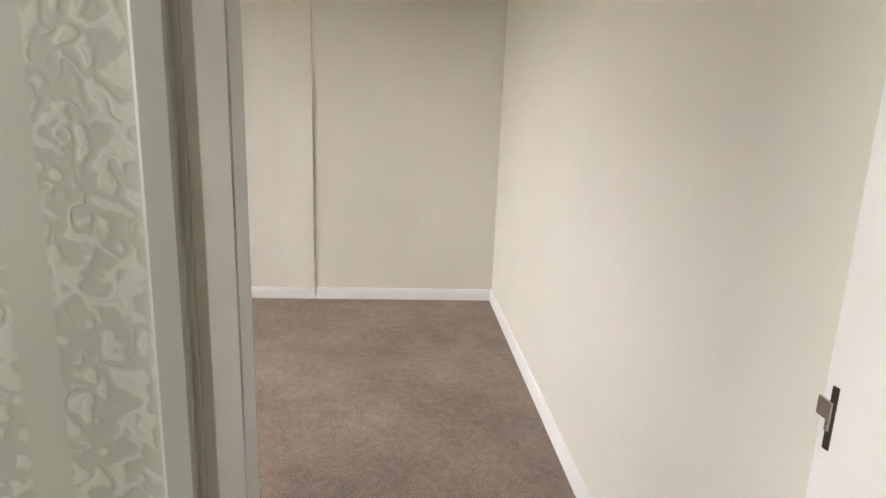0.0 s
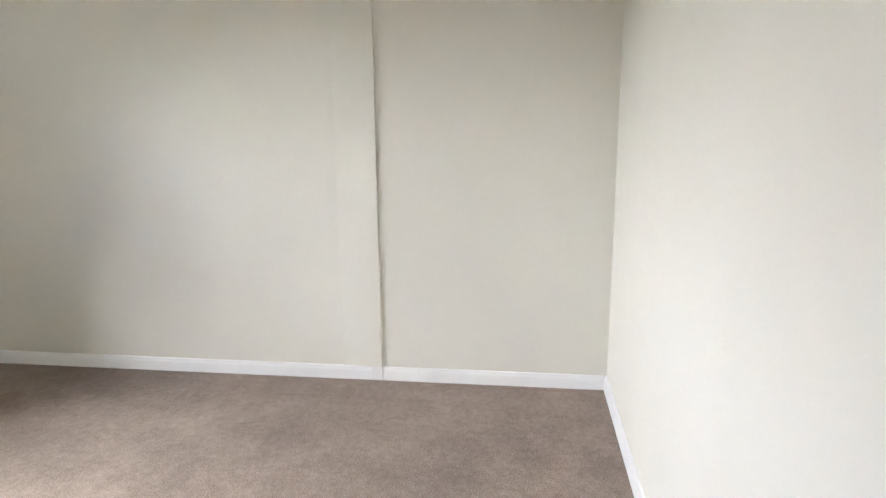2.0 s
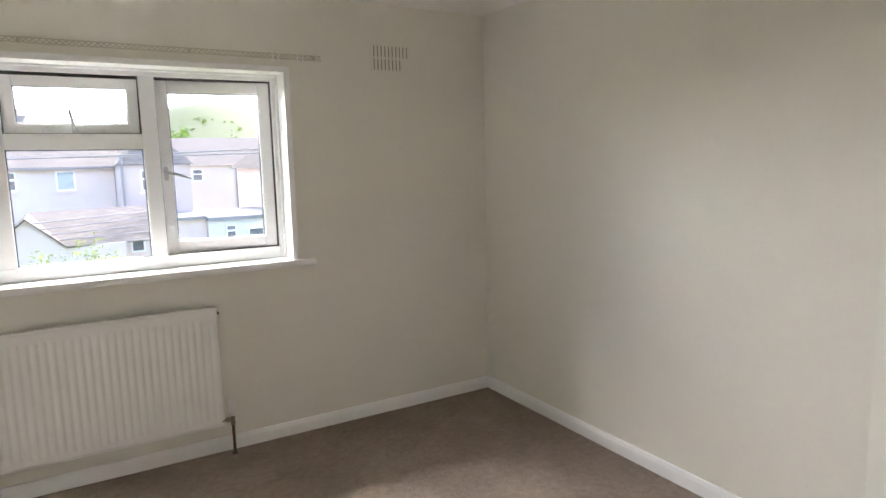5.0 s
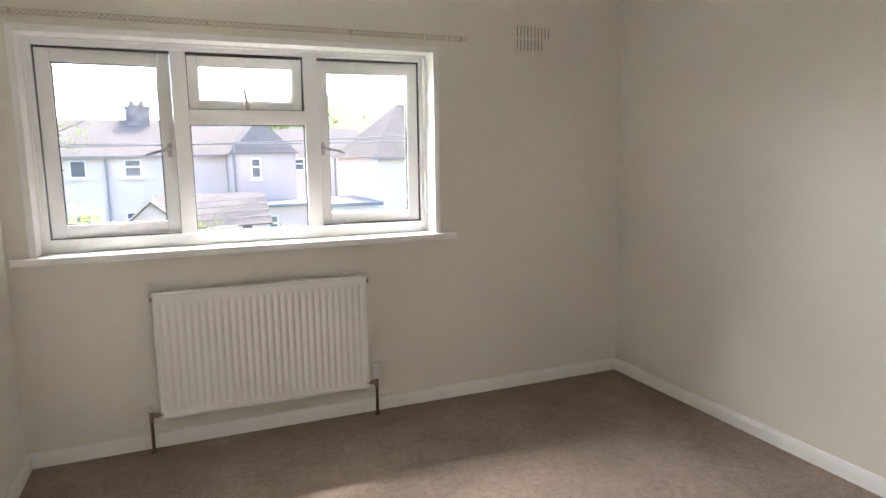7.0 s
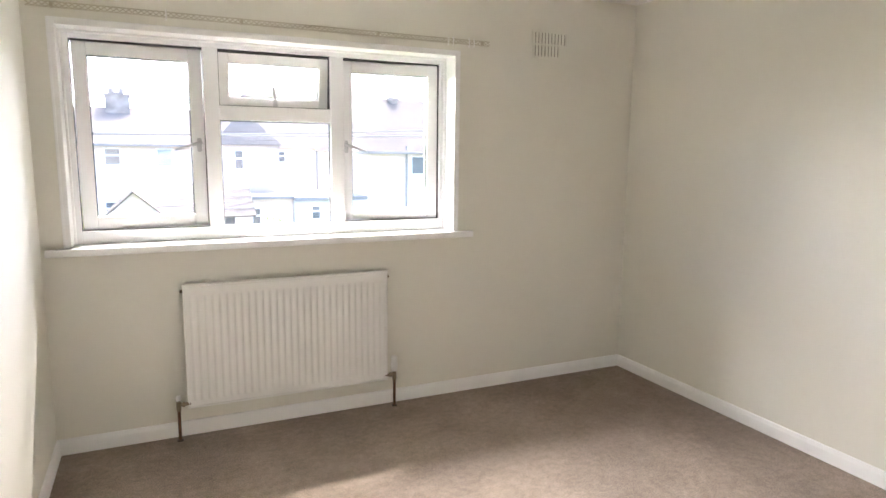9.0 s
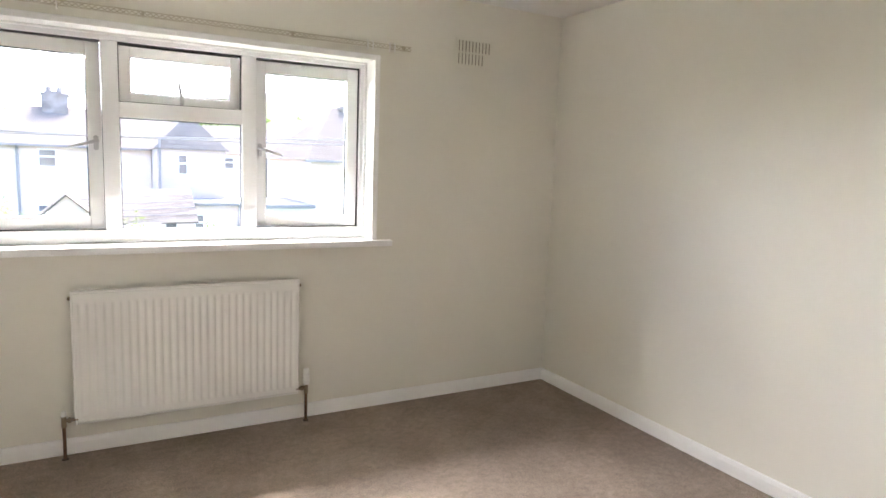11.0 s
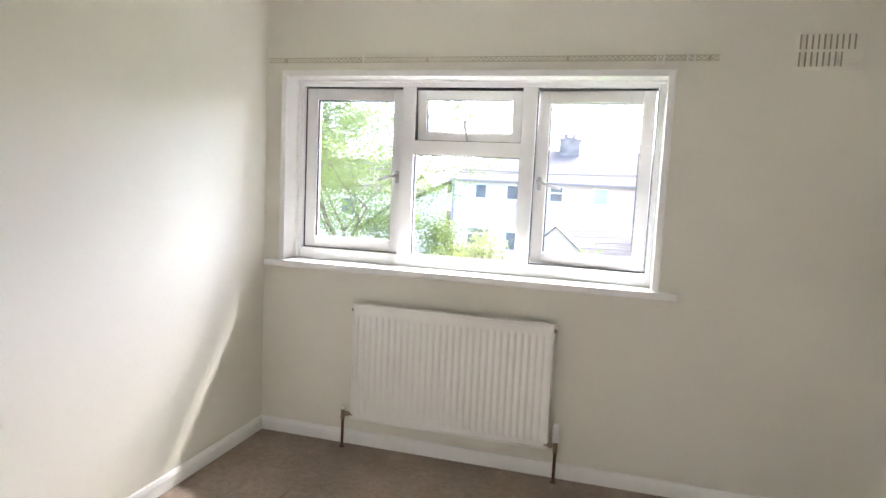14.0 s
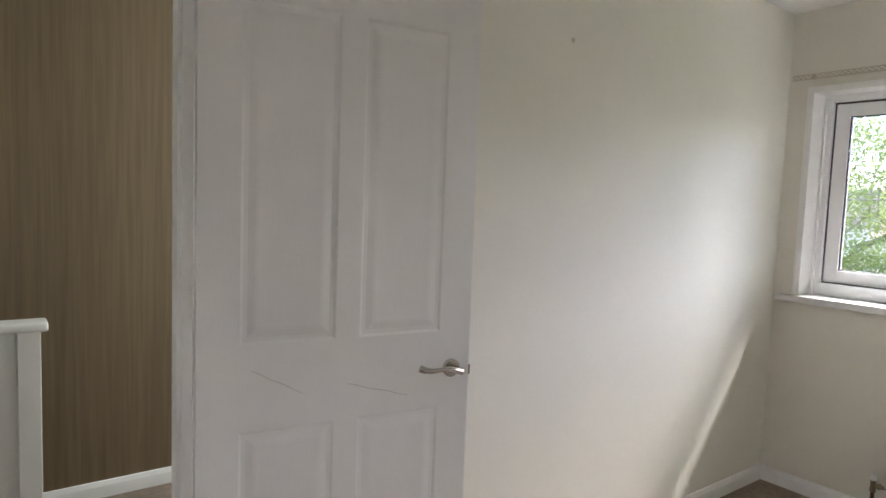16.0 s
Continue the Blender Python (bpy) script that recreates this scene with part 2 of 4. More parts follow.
# ---- mesh helpers ----


def box(bm, a, b):
    """An upright box between two corners."""
    vs = [bm.verts.new((x, y, z)) for x in (a[0], b[0]) for y in (a[1], b[1]) for z in (a[2], b[2])]
    made = []
    for q in ((0, 1, 3, 2), (4, 6, 7, 5), (0, 4, 5, 1), (2, 3, 7, 6), (0, 2, 6, 4), (1, 5, 7, 3)):
        made.append(bm.faces.new([vs[i] for i in q]))
    return made


def boxes(*pairs, bevel=0.0, segments=2):
    bm = bmesh.new()
    for a, b in pairs:
        box(bm, a, b)
    bmesh.ops.recalc_face_normals(bm, faces=bm.faces)
    if bevel:
        bmesh.ops.bevel(bm, geom=list(bm.edges), offset=bevel, segments=segments, profile=0.6, affect="EDGES")
    return bm


def tube(bm, points, radii, sides=14, caps=True):
    """A round tube through points, with a radius at each."""
    pts = [Vector(p) for p in points]
    rings = []
    for i, p in enumerate(pts):
        d = (pts[min(i + 1, len(pts) - 1)] - pts[max(i - 1, 0)]).normalized()
        up = Vector((0, 0, 1)) if abs(d.z) < 0.9 else Vector((1, 0, 0))
        u = d.cross(up).normalized()
        v = d.cross(u)
        r = radii[i] if isinstance(radii, (list, tuple)) else radii
        ru, rv = r if isinstance(r, tuple) else (r, r)
        rings.append([bm.verts.new(p + u * ru * math.cos(k * math.tau / sides) + v * rv * math.sin(k * math.tau / sides)) for k in range(sides)])
    for a, b in zip(rings, rings[1:]):
        for k in range(sides):
            bm.faces.new((a[k], a[(k + 1) % sides], b[(k + 1) % sides], b[k]))
    if caps:
        bm.faces.new(rings[0][::-1])
        bm.faces.new(rings[-1])
    return bm


def extrude_profile(profile, a, b, along="x"):
    """A moulding: a closed outline of (depth, height) pulled between two places. Depth runs across the line to its left."""
    bm = bmesh.new()
    a, b = Vector(a), Vector(b)
    d = (b - a).normalized()
    side = Vector((-d.y, d.x, 0))
    ends = [[bm.verts.new(p + side * u + Vector((0, 0, w))) for u, w in profile] for p in (a, b)]
    k = len(profile)
    for i in range(k):
        bm.faces.new((ends[0][i], ends[0][(i + 1) % k], ends[1][(i + 1) % k], ends[1][i]))
    bm.faces.new(ends[0][::-1])
    bm.faces.new(ends[1])
    bmesh.ops.recalc_face_normals(bm, faces=bm.faces)
    return bm


def mesh_of(name, bm, mat, smooth=False):
    bmesh.ops.recalc_face_normals(bm, faces=bm.faces)
    me = bpy.data.meshes.new(name)
    bm.to_mesh(me)
    bm.free()
    me.materials.append(mat)
    if smooth:
        me.polygons.foreach_set("use_smooth", [True] * len(me.polygons))
        me.set_sharp_from_angle(angle=radians(38))
    return me


def part(name, bm, mat, parent, label="", smooth=False):
    ob = new(name, mesh_of(name, bm, mat, smooth))
    ob.parent = parent
    return tagged(ob, label)


def thing(name, label, category, group="", kind="", at=None):
    ob = tagged(new(name), label, category, group, kind)
    if at is not None:
        ob.matrix_world = at
    return ob


def solid(name, bm, mat, label, category, kind="structure", smooth=False):
    return tagged(new(name, mesh_of(name, bm, mat, smooth)), label, category, kind=kind)


# ---- the bedroom's shell ----
W, S, H = -3.37, -3.75, 2.4        # west wall, south wall, ceiling
T = 0.150                          # the partition to the landing
WX0, WX1, WZ0, WZ1 = -3.265, -1.267, 0.96, 2.015   # window opening
DY0, DY1, DZ = -3.697, -2.878, 2.02                # door opening
LX, LY0, LY1 = -4.92, -5.2, LANDING_NORTH   # landing: west, south, north

solid("floor", boxes(((LX - 0.1, LY0 - 0.1, -0.25), (0.15, 0.27, 0.0))), CARPET, "worn taupe brown short-pile fitted carpet", "carpet")
solid("ceiling", boxes(((W - T, S - 0.15, H), (0.15, 0.27, H + 0.12))), CEIL, "flat white painted bedroom ceiling", "ceiling")
solid("wall_north", boxes(((W - T, 0, -0.25), (WX0, 0.27, H)), ((WX1, 0, -0.25), (0.15, 0.27, H)),
                          ((WX0, 0, -0.25), (WX1, 0.27, WZ0)), ((WX0, 0, WZ1), (WX1, 0.27, H))), CREAM,
      "cream painted plaster wall with the window", "wall")
solid("wall_east", boxes(((0, S - 0.15, -0.05), (0.15, 0, H))), CREAM, "cream painted plaster wall with a cover strip", "wall")
solid("wall_south", boxes(((W - T, S - 0.15, -0.05), (0, S, H))), CREAM, "cream painted plain plaster wall", "wall")
bm = boxes(((W - T + 0.004, S, -0.05), (W, DY0, H)), ((W - T + 0.004, DY1, -0.05), (W, 0, H)), ((W - T + 0.004, DY0, DZ), (W, DY1, H)))
solid("wall_west", bm, CREAM, "cream painted partition wall with the doorway", "wall")

# flat cover strip over the joint in the east wall, its foot painted with the skirting
bm = bmesh.new()
outline = [(0.0, -2.330), (-0.009, -2.410), (-0.016, -2.480), (-0.0175, -2.505), (-0.0175, -2.5475), (-0.0155, -2.550), (0.0, -2.551)]
ends = [[bm.verts.new((x, y, z)) for x, y in outline] for z in (0.076, H)]
for i in range(len(outline) - 1):
    bm.faces.new((ends[0][i], ends[0][i + 1], ends[1][i + 1], ends[1][i]))
bm.faces.new(ends[0])
bm.faces.new(ends[1])
solid("cover_strip", bm, CREAM, "cream painted timber cover strip over a wall joint", "trim", smooth=True)

SK = [(0, 0), (0.016, 0), (0.016, 0.052), (0.0145, 0.058), (0.0125, 0.061), (0.0115, 0.068), (0.008, 0.074), (0.0, 0.076)]
board = thing("baseboard", "white gloss painted moulded skirting board", "skirting board", kind="structure")
for a, b in (((0, 0, 0), (W, 0, 0)), ((0, -2.492, 0), (0, -0.016, 0)), ((0, S + 0.016, 0), (0, -2.556, 0)), ((W, S, 0), (0, S, 0)),
             ((W, -0.016, 0), (W, -2.80, 0))):
    a, b = Vector(a), Vector(b)
    d = (b - a).normalized()
    inward = Vector((-d.y, d.x, 0))
    if (Vector((W / 2, S / 2, 0)) - a).dot(inward) < 0:
        a, b = b, a
    part("skirting_board", extrude_profile(SK, a, b), GLOSS, board, smooth=True)

part("strip_foot", boxes(((-0.0172, -2.551, 0), (0, -2.492, 0.076)), bevel=0.0015), GLOSS, board)

# slightly proud carpet join
seam = bmesh.new()
tube(seam, [(-2.852, -0.55, -0.002), (-2.846, -0.75, -0.001), (-2.834, -0.95, -0.001), (-2.830, -1.25, -0.002)], [(0.007, 0.003), (0.009, 0.0042), (0.009, 0.0045), (0.006, 0.003)], 8)
solid("carpet_join", seam, JOIN, "slightly raised pale join in the taupe carpet", "carpet join", smooth=True)

# small filled nail hole on the west wall
bm = bmesh.new()
tube(bm, [(W - 0.001, -1.60, 1.993), (W + 0.0015, -1.60, 1.993)], [0.010, 0.008], 12)
solid("filler_mark", bm, FILLER, "small grey filled nail hole in the wall", "wall mark")

# ---- window ----
FY = 0.135                                    # room face of the frame
FX0, FX1, FZ0, FZ1 = -3.245, -1.287, 0.995, 1.996
XS = (-3.211, -2.628, -2.555, -1.977, -1.903, -1.318)   # edges of the three lights
Z0, Z1, ZT0, ZT1 = 1.058, 1.963, 1.607, 1.682           # opening, transom

win = thing("window_1", "white plastic casement window with two open casements and an open fanlight", "window", kind="structure")
part("window_lining", boxes(((WX0, -0.006, WZ0 + 0.036), (FX0, FY + 0.07, WZ1)), bevel=0.002), GLOSS, win)
part("window_lining", boxes(((FX1, -0.006, WZ0 + 0.036), (WX1, FY + 0.07, WZ1)), bevel=0.002), GLOSS, win)
part("window_lining", boxes(((FX0, -0.006, FZ1), (FX1, FY + 0.07, WZ1)), bevel=0.002), GLOSS, win)
for x0, x1 in ((WX0 - 0.012, WX0 + 0.001), (WX1 - 0.001, WX1 + 0.012)):
    part("lining_edge", boxes(((x0, -0.007, 0.997), (x1, 0.0, WZ1 + 0.012)), bevel=0.0025), GLOSS, win)
part("lining_edge", boxes(((WX0 + 0.001, -0.007, WZ1 - 0.001), (WX1 - 0.001, 0.0, WZ1 + 0.012)), bevel=0.0025), GLOSS, win)
part("window_sill", boxes(((-3.352, -0.036, 0.960), (-1.168, -0.0005, 0.995)), bevel=0.006, segments=3), GLOSS, win, smooth=True)
part("sill_board", boxes(((WX0 + 0.001, -0.0005, 0.962), (WX1 - 0.001, 0.30, 0.9945))), GLOSS, win)
# stepped bead where the lining meets the frame
for a, b in (((FX0, FY - 0.020, FZ0), (FX0 + 0.011, FY, FZ1 - 0.011)), ((FX1 - 0.011, FY - 0.020, FZ0), (FX1, FY, FZ1 - 0.011)),
             ((FX0, FY - 0.020, FZ1 - 0.011), (FX1, FY, FZ1))):
    part("lining_bead", boxes((a, b), bevel=0.003), GLOSS, win)
D0, D1 = FY, FY + 0.065
for a, b in (((FX0, D0, FZ0), (XS[0], D1, FZ1)), ((XS[5], D0, FZ0), (FX1, D1, FZ1)), ((XS[0], D0, FZ0), (XS[5], D1, Z0)),
             ((XS[0], D0, Z1), (XS[5], D1, FZ1))):
    part("window_frame", boxes((a, b), bevel=0.003), UPVC, win)
for x0, x1 in ((XS[1], XS[2]), (XS[3], XS[4])):
    part("mullion", boxes(((x0, D0 + 0.001, Z0), (x1, D1, Z1)), bevel=0.003), UPVC, win)
part("transom", boxes(((XS[2], D0 + 0.001, ZT0), (XS[3], D1, ZT1)), bevel=0.003), UPVC, win)


def glazing(parent, x0, x1, z0, z1, y, shadow=False):
    """A pane with its black gasket lip."""
    g = 0.0048
    for a, b in (((x0, y - 0.006, z0), (x0 + g, y + 0.012, z1)), ((x1 - g, y - 0.006, z0), (x1, y + 0.012, z1)),
                 ((x0 + g, y - 0.006, z0), (x1 - g, y + 0.012, z0 + g)), ((x0 + g, y - 0.006, z1 - g), (x1 - g, y + 0.012, z1))):
        part("gasket", boxes((a, b)), GASKETGAP, parent, "black rubber gasket")
    bm = bmesh.new()
    vs = [bm.verts.new(p) for p in ((x0, y, z0), (x1, y, z0), (x1, y, z1), (x0, y, z1))]
    bm.faces.new(vs)
    pane = part("pane", bm, GLASS, parent, "clear glass pane")
    pane.visible_shadow = False
    return pane


def stay_handle(parent, x, z, y, lean, length=0.125, upright=False):
    """A white cockspur handle: rose plate and a tapered lever."""
    bm = bmesh.new()
    box(bm, (x - 0.011, y - 0.010, z - 0.045), (x + 0.011, y, z + 0.025))
    bmesh.ops.bevel(bm, geom=list(bm.edges), offset=0.004, segments=2, affect="EDGES")
    d = Vector((math.cos(lean), 0, math.sin(lean)))
    p = Vector((x, y - 0.016, z))
    tube(bm, [p + Vector((0, 0.012, 0)), p + Vector((0, 0.002, 0))], 0.010, 12)
    tube(bm, [p - d * 0.012, p + d * length * 0.3 + Vector((0, -0.012, 0)), p + d * length * 0.75 + Vector((0, -0.016, 0)), p + d * length + Vector((0, -0.012, 0))],
         [(0.006, 0.009), (0.005, 0.008), (0.0045, 0.0075), (0.003, 0.005)], 12)
    return part("handle", bm, HANDLE, parent, "white cockspur window handle", True)


def casement(x0, x1, z0, z1, hinge, degrees, stile=0.062, top=False):
    """An outward opening light: four rails round a pane, turned about its hinge."""
    w, h = x1 - x0, z1 - z0
    gap = 0.004
    sash = new("casement" if not top else "fanlight")
    y0, y1 = FY + 0.024, FY + 0.080
    if top:
        pivot, turn = Vector((x0, y1, z1)), Matrix.Rotation(radians(degrees), 4, "X")
    elif hinge == "left":
        pivot, turn = Vector((x0, y1, z0)), Matrix.Rotation(radians(degrees), 4, "Z")
    else:
        pivot, turn = Vector((x1, y1, z0)), Matrix.Rotation(radians(-degrees), 4, "Z")
    sash.parent = win
    sash.matrix_basis = Matrix.Translation(pivot) @ turn
    o = -pivot

    def at(x, y, z):
        return (x + o.x, y + o.y, z + o.z)
    a0, a1, c0, c1 = x0 + gap, x1 - gap, z0 + gap, z1 - 0.0075
    for p, q in (((a0, y0, c0), (a0 + stile, y1, c1)), ((a1 - stile, y0, c0), (a1, y1, c1)),
                 ((a0 + stile, y0, c0), (a1 - stile, y1, c0 + stile)), ((a0 + stile, y0, c1 - stile), (a1 - stile, y1, c1))):
        part("rail", boxes((at(*p), at(*q)), bevel=0.0035), UPVC, sash)
    i0 = at(a0 + stile, y0 + 0.02, c0 + stile)
    i1 = at(a1 - stile, y0 + 0.02, c1 - stile)
    glazing(sash, i0[0], i1[0], i0[2], i1[2], i0[1])
    if top:
        hx, _, hz = at((x0 + x1) / 2, y0, z0 + stile * 0.5)
        stay_handle(sash, hx, hz, y0 + o.y, radians(100), 0.10)
    elif hinge == "left":
        hx, _, hz = at(a1 - stile * 0.45, y0, 1.490)
        stay_handle(sash, hx, hz, y0 + o.y, radians(197), 0.125)
    else:
        hx, _, hz = at(a0 + stile * 0.45, y0, 1.490)
        stay_handle(sash, hx, hz, y0 + o.y, radians(-17), 0.125)
    # added black strips standing for the dark gaps, closing them to the sky
    s = 0.0034 if hinge != "left" else 0.0014
    for p, q in (((x0, FY + 0.022, z0), (x0 + s, FY + 0.060, z1)), ((x1 - s, FY + 0.022, z0), (x1, FY + 0.060, z1)),
                 ((x0 + s, FY + 0.022, z1 - 0.006), (x1 - s, FY + 0.088, z1)), ((x0, FY + 0.088, z1 - (0.020 if top else 0.0070)), (x1, FY + 0.094, z1 + 0.006)), ((x0 + s, FY + 0.022, z0), (x1 - s, FY + 0.060, z0 + s))):
        part("gap_strip", boxes((p, q)), GASKETGAP, win, "black strip standing for the dark gap")
    return sash


casement(XS[0], XS[1], Z0, Z1, "left", 2.5)
casement(XS[4], XS[5], Z0, Z1, "right", 4.0)
casement(XS[2], XS[3], ZT1, Z1, "", 7.0, 0.050, True)
glazing(win, XS[2], XS[3], Z0, ZT0, FY + 0.03)

# ---- doorway and door ----
door = thing("door_1", "white moulded panel door standing open into the room", "door", kind="structure")
LW, LE = W - T - 0.002, W + 0.002
part("door_lining", boxes(((LW, DY1 - 0.022, 0), (LE, DY1, DZ)), bevel=0.0015), GLOSS, door, "white gloss door lining")
part("door_lining", boxes(((LW, DY0, 0), (LE, DY0 + 0.022, DZ)), bevel=0.0015), GLOSS, door, "white gloss door lining")
part("door_lining", boxes(((LW, DY0 + 0.022, DZ - 0.022), (LE, DY1 - 0.022, DZ)), bevel=0.0015), GLOSS, door, "white gloss door lining")
part("door_stop", boxes(((W - 0.150, DY1 - 0.034, 0), (W - 0.100, DY1 - 0.022, DZ - 0.022)), bevel=0.0015), GLOSS, door)
part("door_stop", boxes(((W - 0.150, DY0 + 0.022, 0), (W - 0.100, DY0 + 0.034, DZ - 0.022)), bevel=0.0015), GLOSS, door)
for x0, x1, paint in ((W, W + 0.014, GLOSS), (W - T - 0.014, W - T + 0.004, LANDTRIM)):
    part("architrave", boxes(((x0, DY1 - 0.016, 0), (x1, DY1 + 0.017, DZ + 0.03)), bevel=0.004), paint, door)
    part("architrave", boxes(((x0, DY0 - 0.036, 0), (x1, DY0 + 0.016, DZ + 0.03)), bevel=0.004), paint, door)
    part("architrave", boxes(((x0, DY0 + 0.016, DZ - 0.016), (x1, DY1 - 0.016, DZ + 0.036)), bevel=0.004), paint, door)
# strike plate with its lip, on the south lining
ys = DY0 + 0.022
bm = boxes(((W - 0.022, ys, 0.905), (W - 0.012, ys + 0.003, 0.995)))
strike = part("strike_plate", bm, BRONZE, door, "dark bronze strike plate")
bm = boxes(((W - 0.012, ys, 0.945), (W + 0.010, ys + 0.004, 0.972)), ((W - 0.0205, ys + 0.003, 0.932), (W - 0.0135, ys + 0.007, 0.974)), bevel=0.0012)
part("strike_lip", bm, CHROME, strike, "worn bright metal lip")

# the leaf: local x from hinge to latch, y through its thickness, z up
LWID, LTH, LHT = 0.760, 0.040, 1.98
leaf = new("door_leaf")
leaf.parent = door
leaf.matrix_basis = pose(-3.316, -2.905, 0.012, 0, 0, 82.0)


def panel_face(bm, y, sign):
    """One face of a moulded door: flat field with four sunk and raised panels."""
    cols = [(0.100, 0.347), (0.413, 0.660)]
    rows = [(0.19, 0.80), (1.02, 1.86)]
    xs = sorted({0, LWID, *[c for p in cols for c in p]})
    zs = sorted({0, LHT, *[c for p in rows for c in p]})
    for x0, x1 in zip(xs, xs[1:]):
        for z0, z1 in zip(zs, zs[1:]):
            if (x0, x1) in cols and (z0, z1) in rows:
                rings = []
                for inset, depth in ((0, 0), (0.008, 0.0032), (0.018, 0.0036), (0.036, 0.0006), (0.044, 0.0)):
                    yy = y + sign * depth
                    rings.append([bm.verts.new(p) for p in ((x0 + inset, yy, z0 + inset), (x1 - inset, yy, z0 + inset), (x1 - inset, yy, z1 - inset), (x0 + inset, yy, z1 - inset))])
                for a, b in zip(rings, rings[1:]):
                    for k in range(4):
                        bm.faces.new((a[k], a[(k + 1) % 4], b[(k + 1) % 4], b[k]))
                bm.faces.new(rings[-1])
            else:
                bm.faces.new([bm.verts.new(p) for p in ((x0, y, z0), (x1, y, z0), (x1, y, z1), (x0, y, z1))])


bm = bmesh.new()
panel_face(bm, 0.0, 1)
panel_face(bm, LTH, -1)
for p, q in (((0, 0), (0, LTH)), ((LWID, 0), (LWID, LTH))):
    bm.faces.new([bm.verts.new((p[0], y, z)) for y, z in ((0, 0), (LTH, 0), (LTH, LHT), (0, LHT))])
for z in (0, LHT):
    bm.faces.new([bm.verts.new(p) for p in ((0, 0, z), (LWID, 0, z), (LWID, LTH, z), (0, LTH, z))])
bmesh.ops.remove_doubles(bm, verts=bm.verts, dist=0.0002)
part("panelled_slab", bm, DOORWHITE, leaf, "white painted four panel slab")
# thin grey diagonal streaks
for (x0, z0), (x1, z1) in (((0.13, 0.955), (0.26, 0.885)), ((0.385, 0.895), (0.56, 0.845))):
    bm = bmesh.new()
    n = 6
    pts = [(x0 + (x1 - x0) * i / n, -0.0004, z0 + (z1 - z0) * i / n + 0.002 * math.sin(i * 2.1)) for i in range(n + 1)]
    tube(bm, pts, [(0.0009 + 0.0008 * math.sin(math.pi * i / n), 0.0006) for i in range(n + 1)], 6)
    part("streak", bm, STREAK, leaf, "faint grey streak")


def lever(side):
    """A round rose and a waved lever, on the face at y = 0 (side -1) or at the other face (side 1)."""
    y = 0.0 if side < 0 else LTH
    x, z = LWID - 0.060, 0.910
    bm = bmesh.new()
    tube(bm, [(x, y, z), (x, y + side * 0.007, z), (x, y + side * 0.010, z)], [0.0265, 0.0265, 0.0235], 28)
    part("rose", bm, CHROME, leaf, "round satin nickel rose", True)
    bm = bmesh.new()
    tube(bm, [(x, y + side * 0.010, z), (x, y + side * 0.044, z)], [0.0105, 0.0100], 16)
    pts, rad = [], []
    for i in range(15):
        u = i / 14
        pts.append((x + 0.012 - 0.135 * u, y + side * (0.046 + 0.012 * math.sin(u * math.pi)), z + 0.000 + 0.024 * (u ** 1.3) + 0.007 * math.sin((u - 0.08) * math.pi * 1.9) * (1 if u > 0.1 else 0.3)))
        rad.append((0.0095 - 0.002 * math.sin(u * math.pi), 0.0105 - 0.0055 * math.sin(u * math.pi * 0.9) + 0.002 * u))
    tube(bm, pts, rad, 14)
    part("lever_handle", bm, CHROME, leaf, "waved satin nickel lever handle", True)


lever(-1)
lever(1)
bm = boxes(((LWID, 0.008, 0.830), (LWID + 0.0025, LTH - 0.008, 0.945)), bevel=0.0008)
part("latch_plate", bm, CHROME, leaf, "satin nickel latch plate")
bm = bmesh.new()
vs = [bm.verts.new(p) for p in ((LWID + 0.0025, 0.011, 0.880), (LWID + 0.0025, 0.029, 0.880), (LWID + 0.0025, 0.029, 0.910), (LWID + 0.0025, 0.011, 0.910),
                                (LWID + 0.0125, 0.011, 0.881), (LWID + 0.0125, 0.011, 0.909))]
for q in ((0, 1, 2, 3), (0, 3, 5, 4), (0, 4, 1), (3, 2, 5), (1, 4, 5, 2)):
    bm.faces.new([vs[i] for i in q])
part("latch_bolt", bm, BRASS, leaf, "brass latch bolt")
for z in (0.843, 0.931):
    bm = bmesh.new()
    tube(bm, [(LWID + 0.002, LTH / 2, z), (LWID + 0.0035, LTH / 2, z)], [0.0045, 0.0035], 12)
    part("screw", bm, BRASS, leaf)

# ---- radiator ----
RX0, RX1, RZ0, RZ1, RY = -2.785, -1.722, 0.163, 0.800, -0.074
rad = thing("radiator", "white enamelled single panel radiator with vertical flutes under the window", "radiator")
pitch, n_fl = 0.0352, 29
x_start = (RX0 + RX1) / 2 - pitch * n_fl / 2
xs = [RX0, RX0 + 0.004, RX0 + 0.0085, RX0 + 0.0105, RX0 + 0.0125]
for i in range(n_fl):
    for f in (0.0, 0.10, 0.22, 0.34, 0.5, 0.66, 0.78, 0.90):
        xs.append(x_start + (i + f) * pitch)
xs += [x_start + n_fl * pitch, RX1 - 0.0125, RX1 - 0.0105, RX1 - 0.0085, RX1 - 0.004, RX1]
zs = [RZ0, RZ0 + 0.003, RZ0 + 0.010, RZ0 + 0.012, RZ0 + 0.014, RZ0 + 0.032, RZ0 + 0.037, RZ0 + 0.043, RZ0 + 0.050, RZ0 + 0.056, RZ0 + 0.2, RZ0 + 0.4, RZ1 - 0.072, RZ1 - 0.066, RZ1 - 0.059, RZ1 - 0.053, RZ1 - 0.047, RZ1 - 0.014, RZ1 - 0.012, RZ1 - 0.010, RZ1 - 0.003, RZ1]


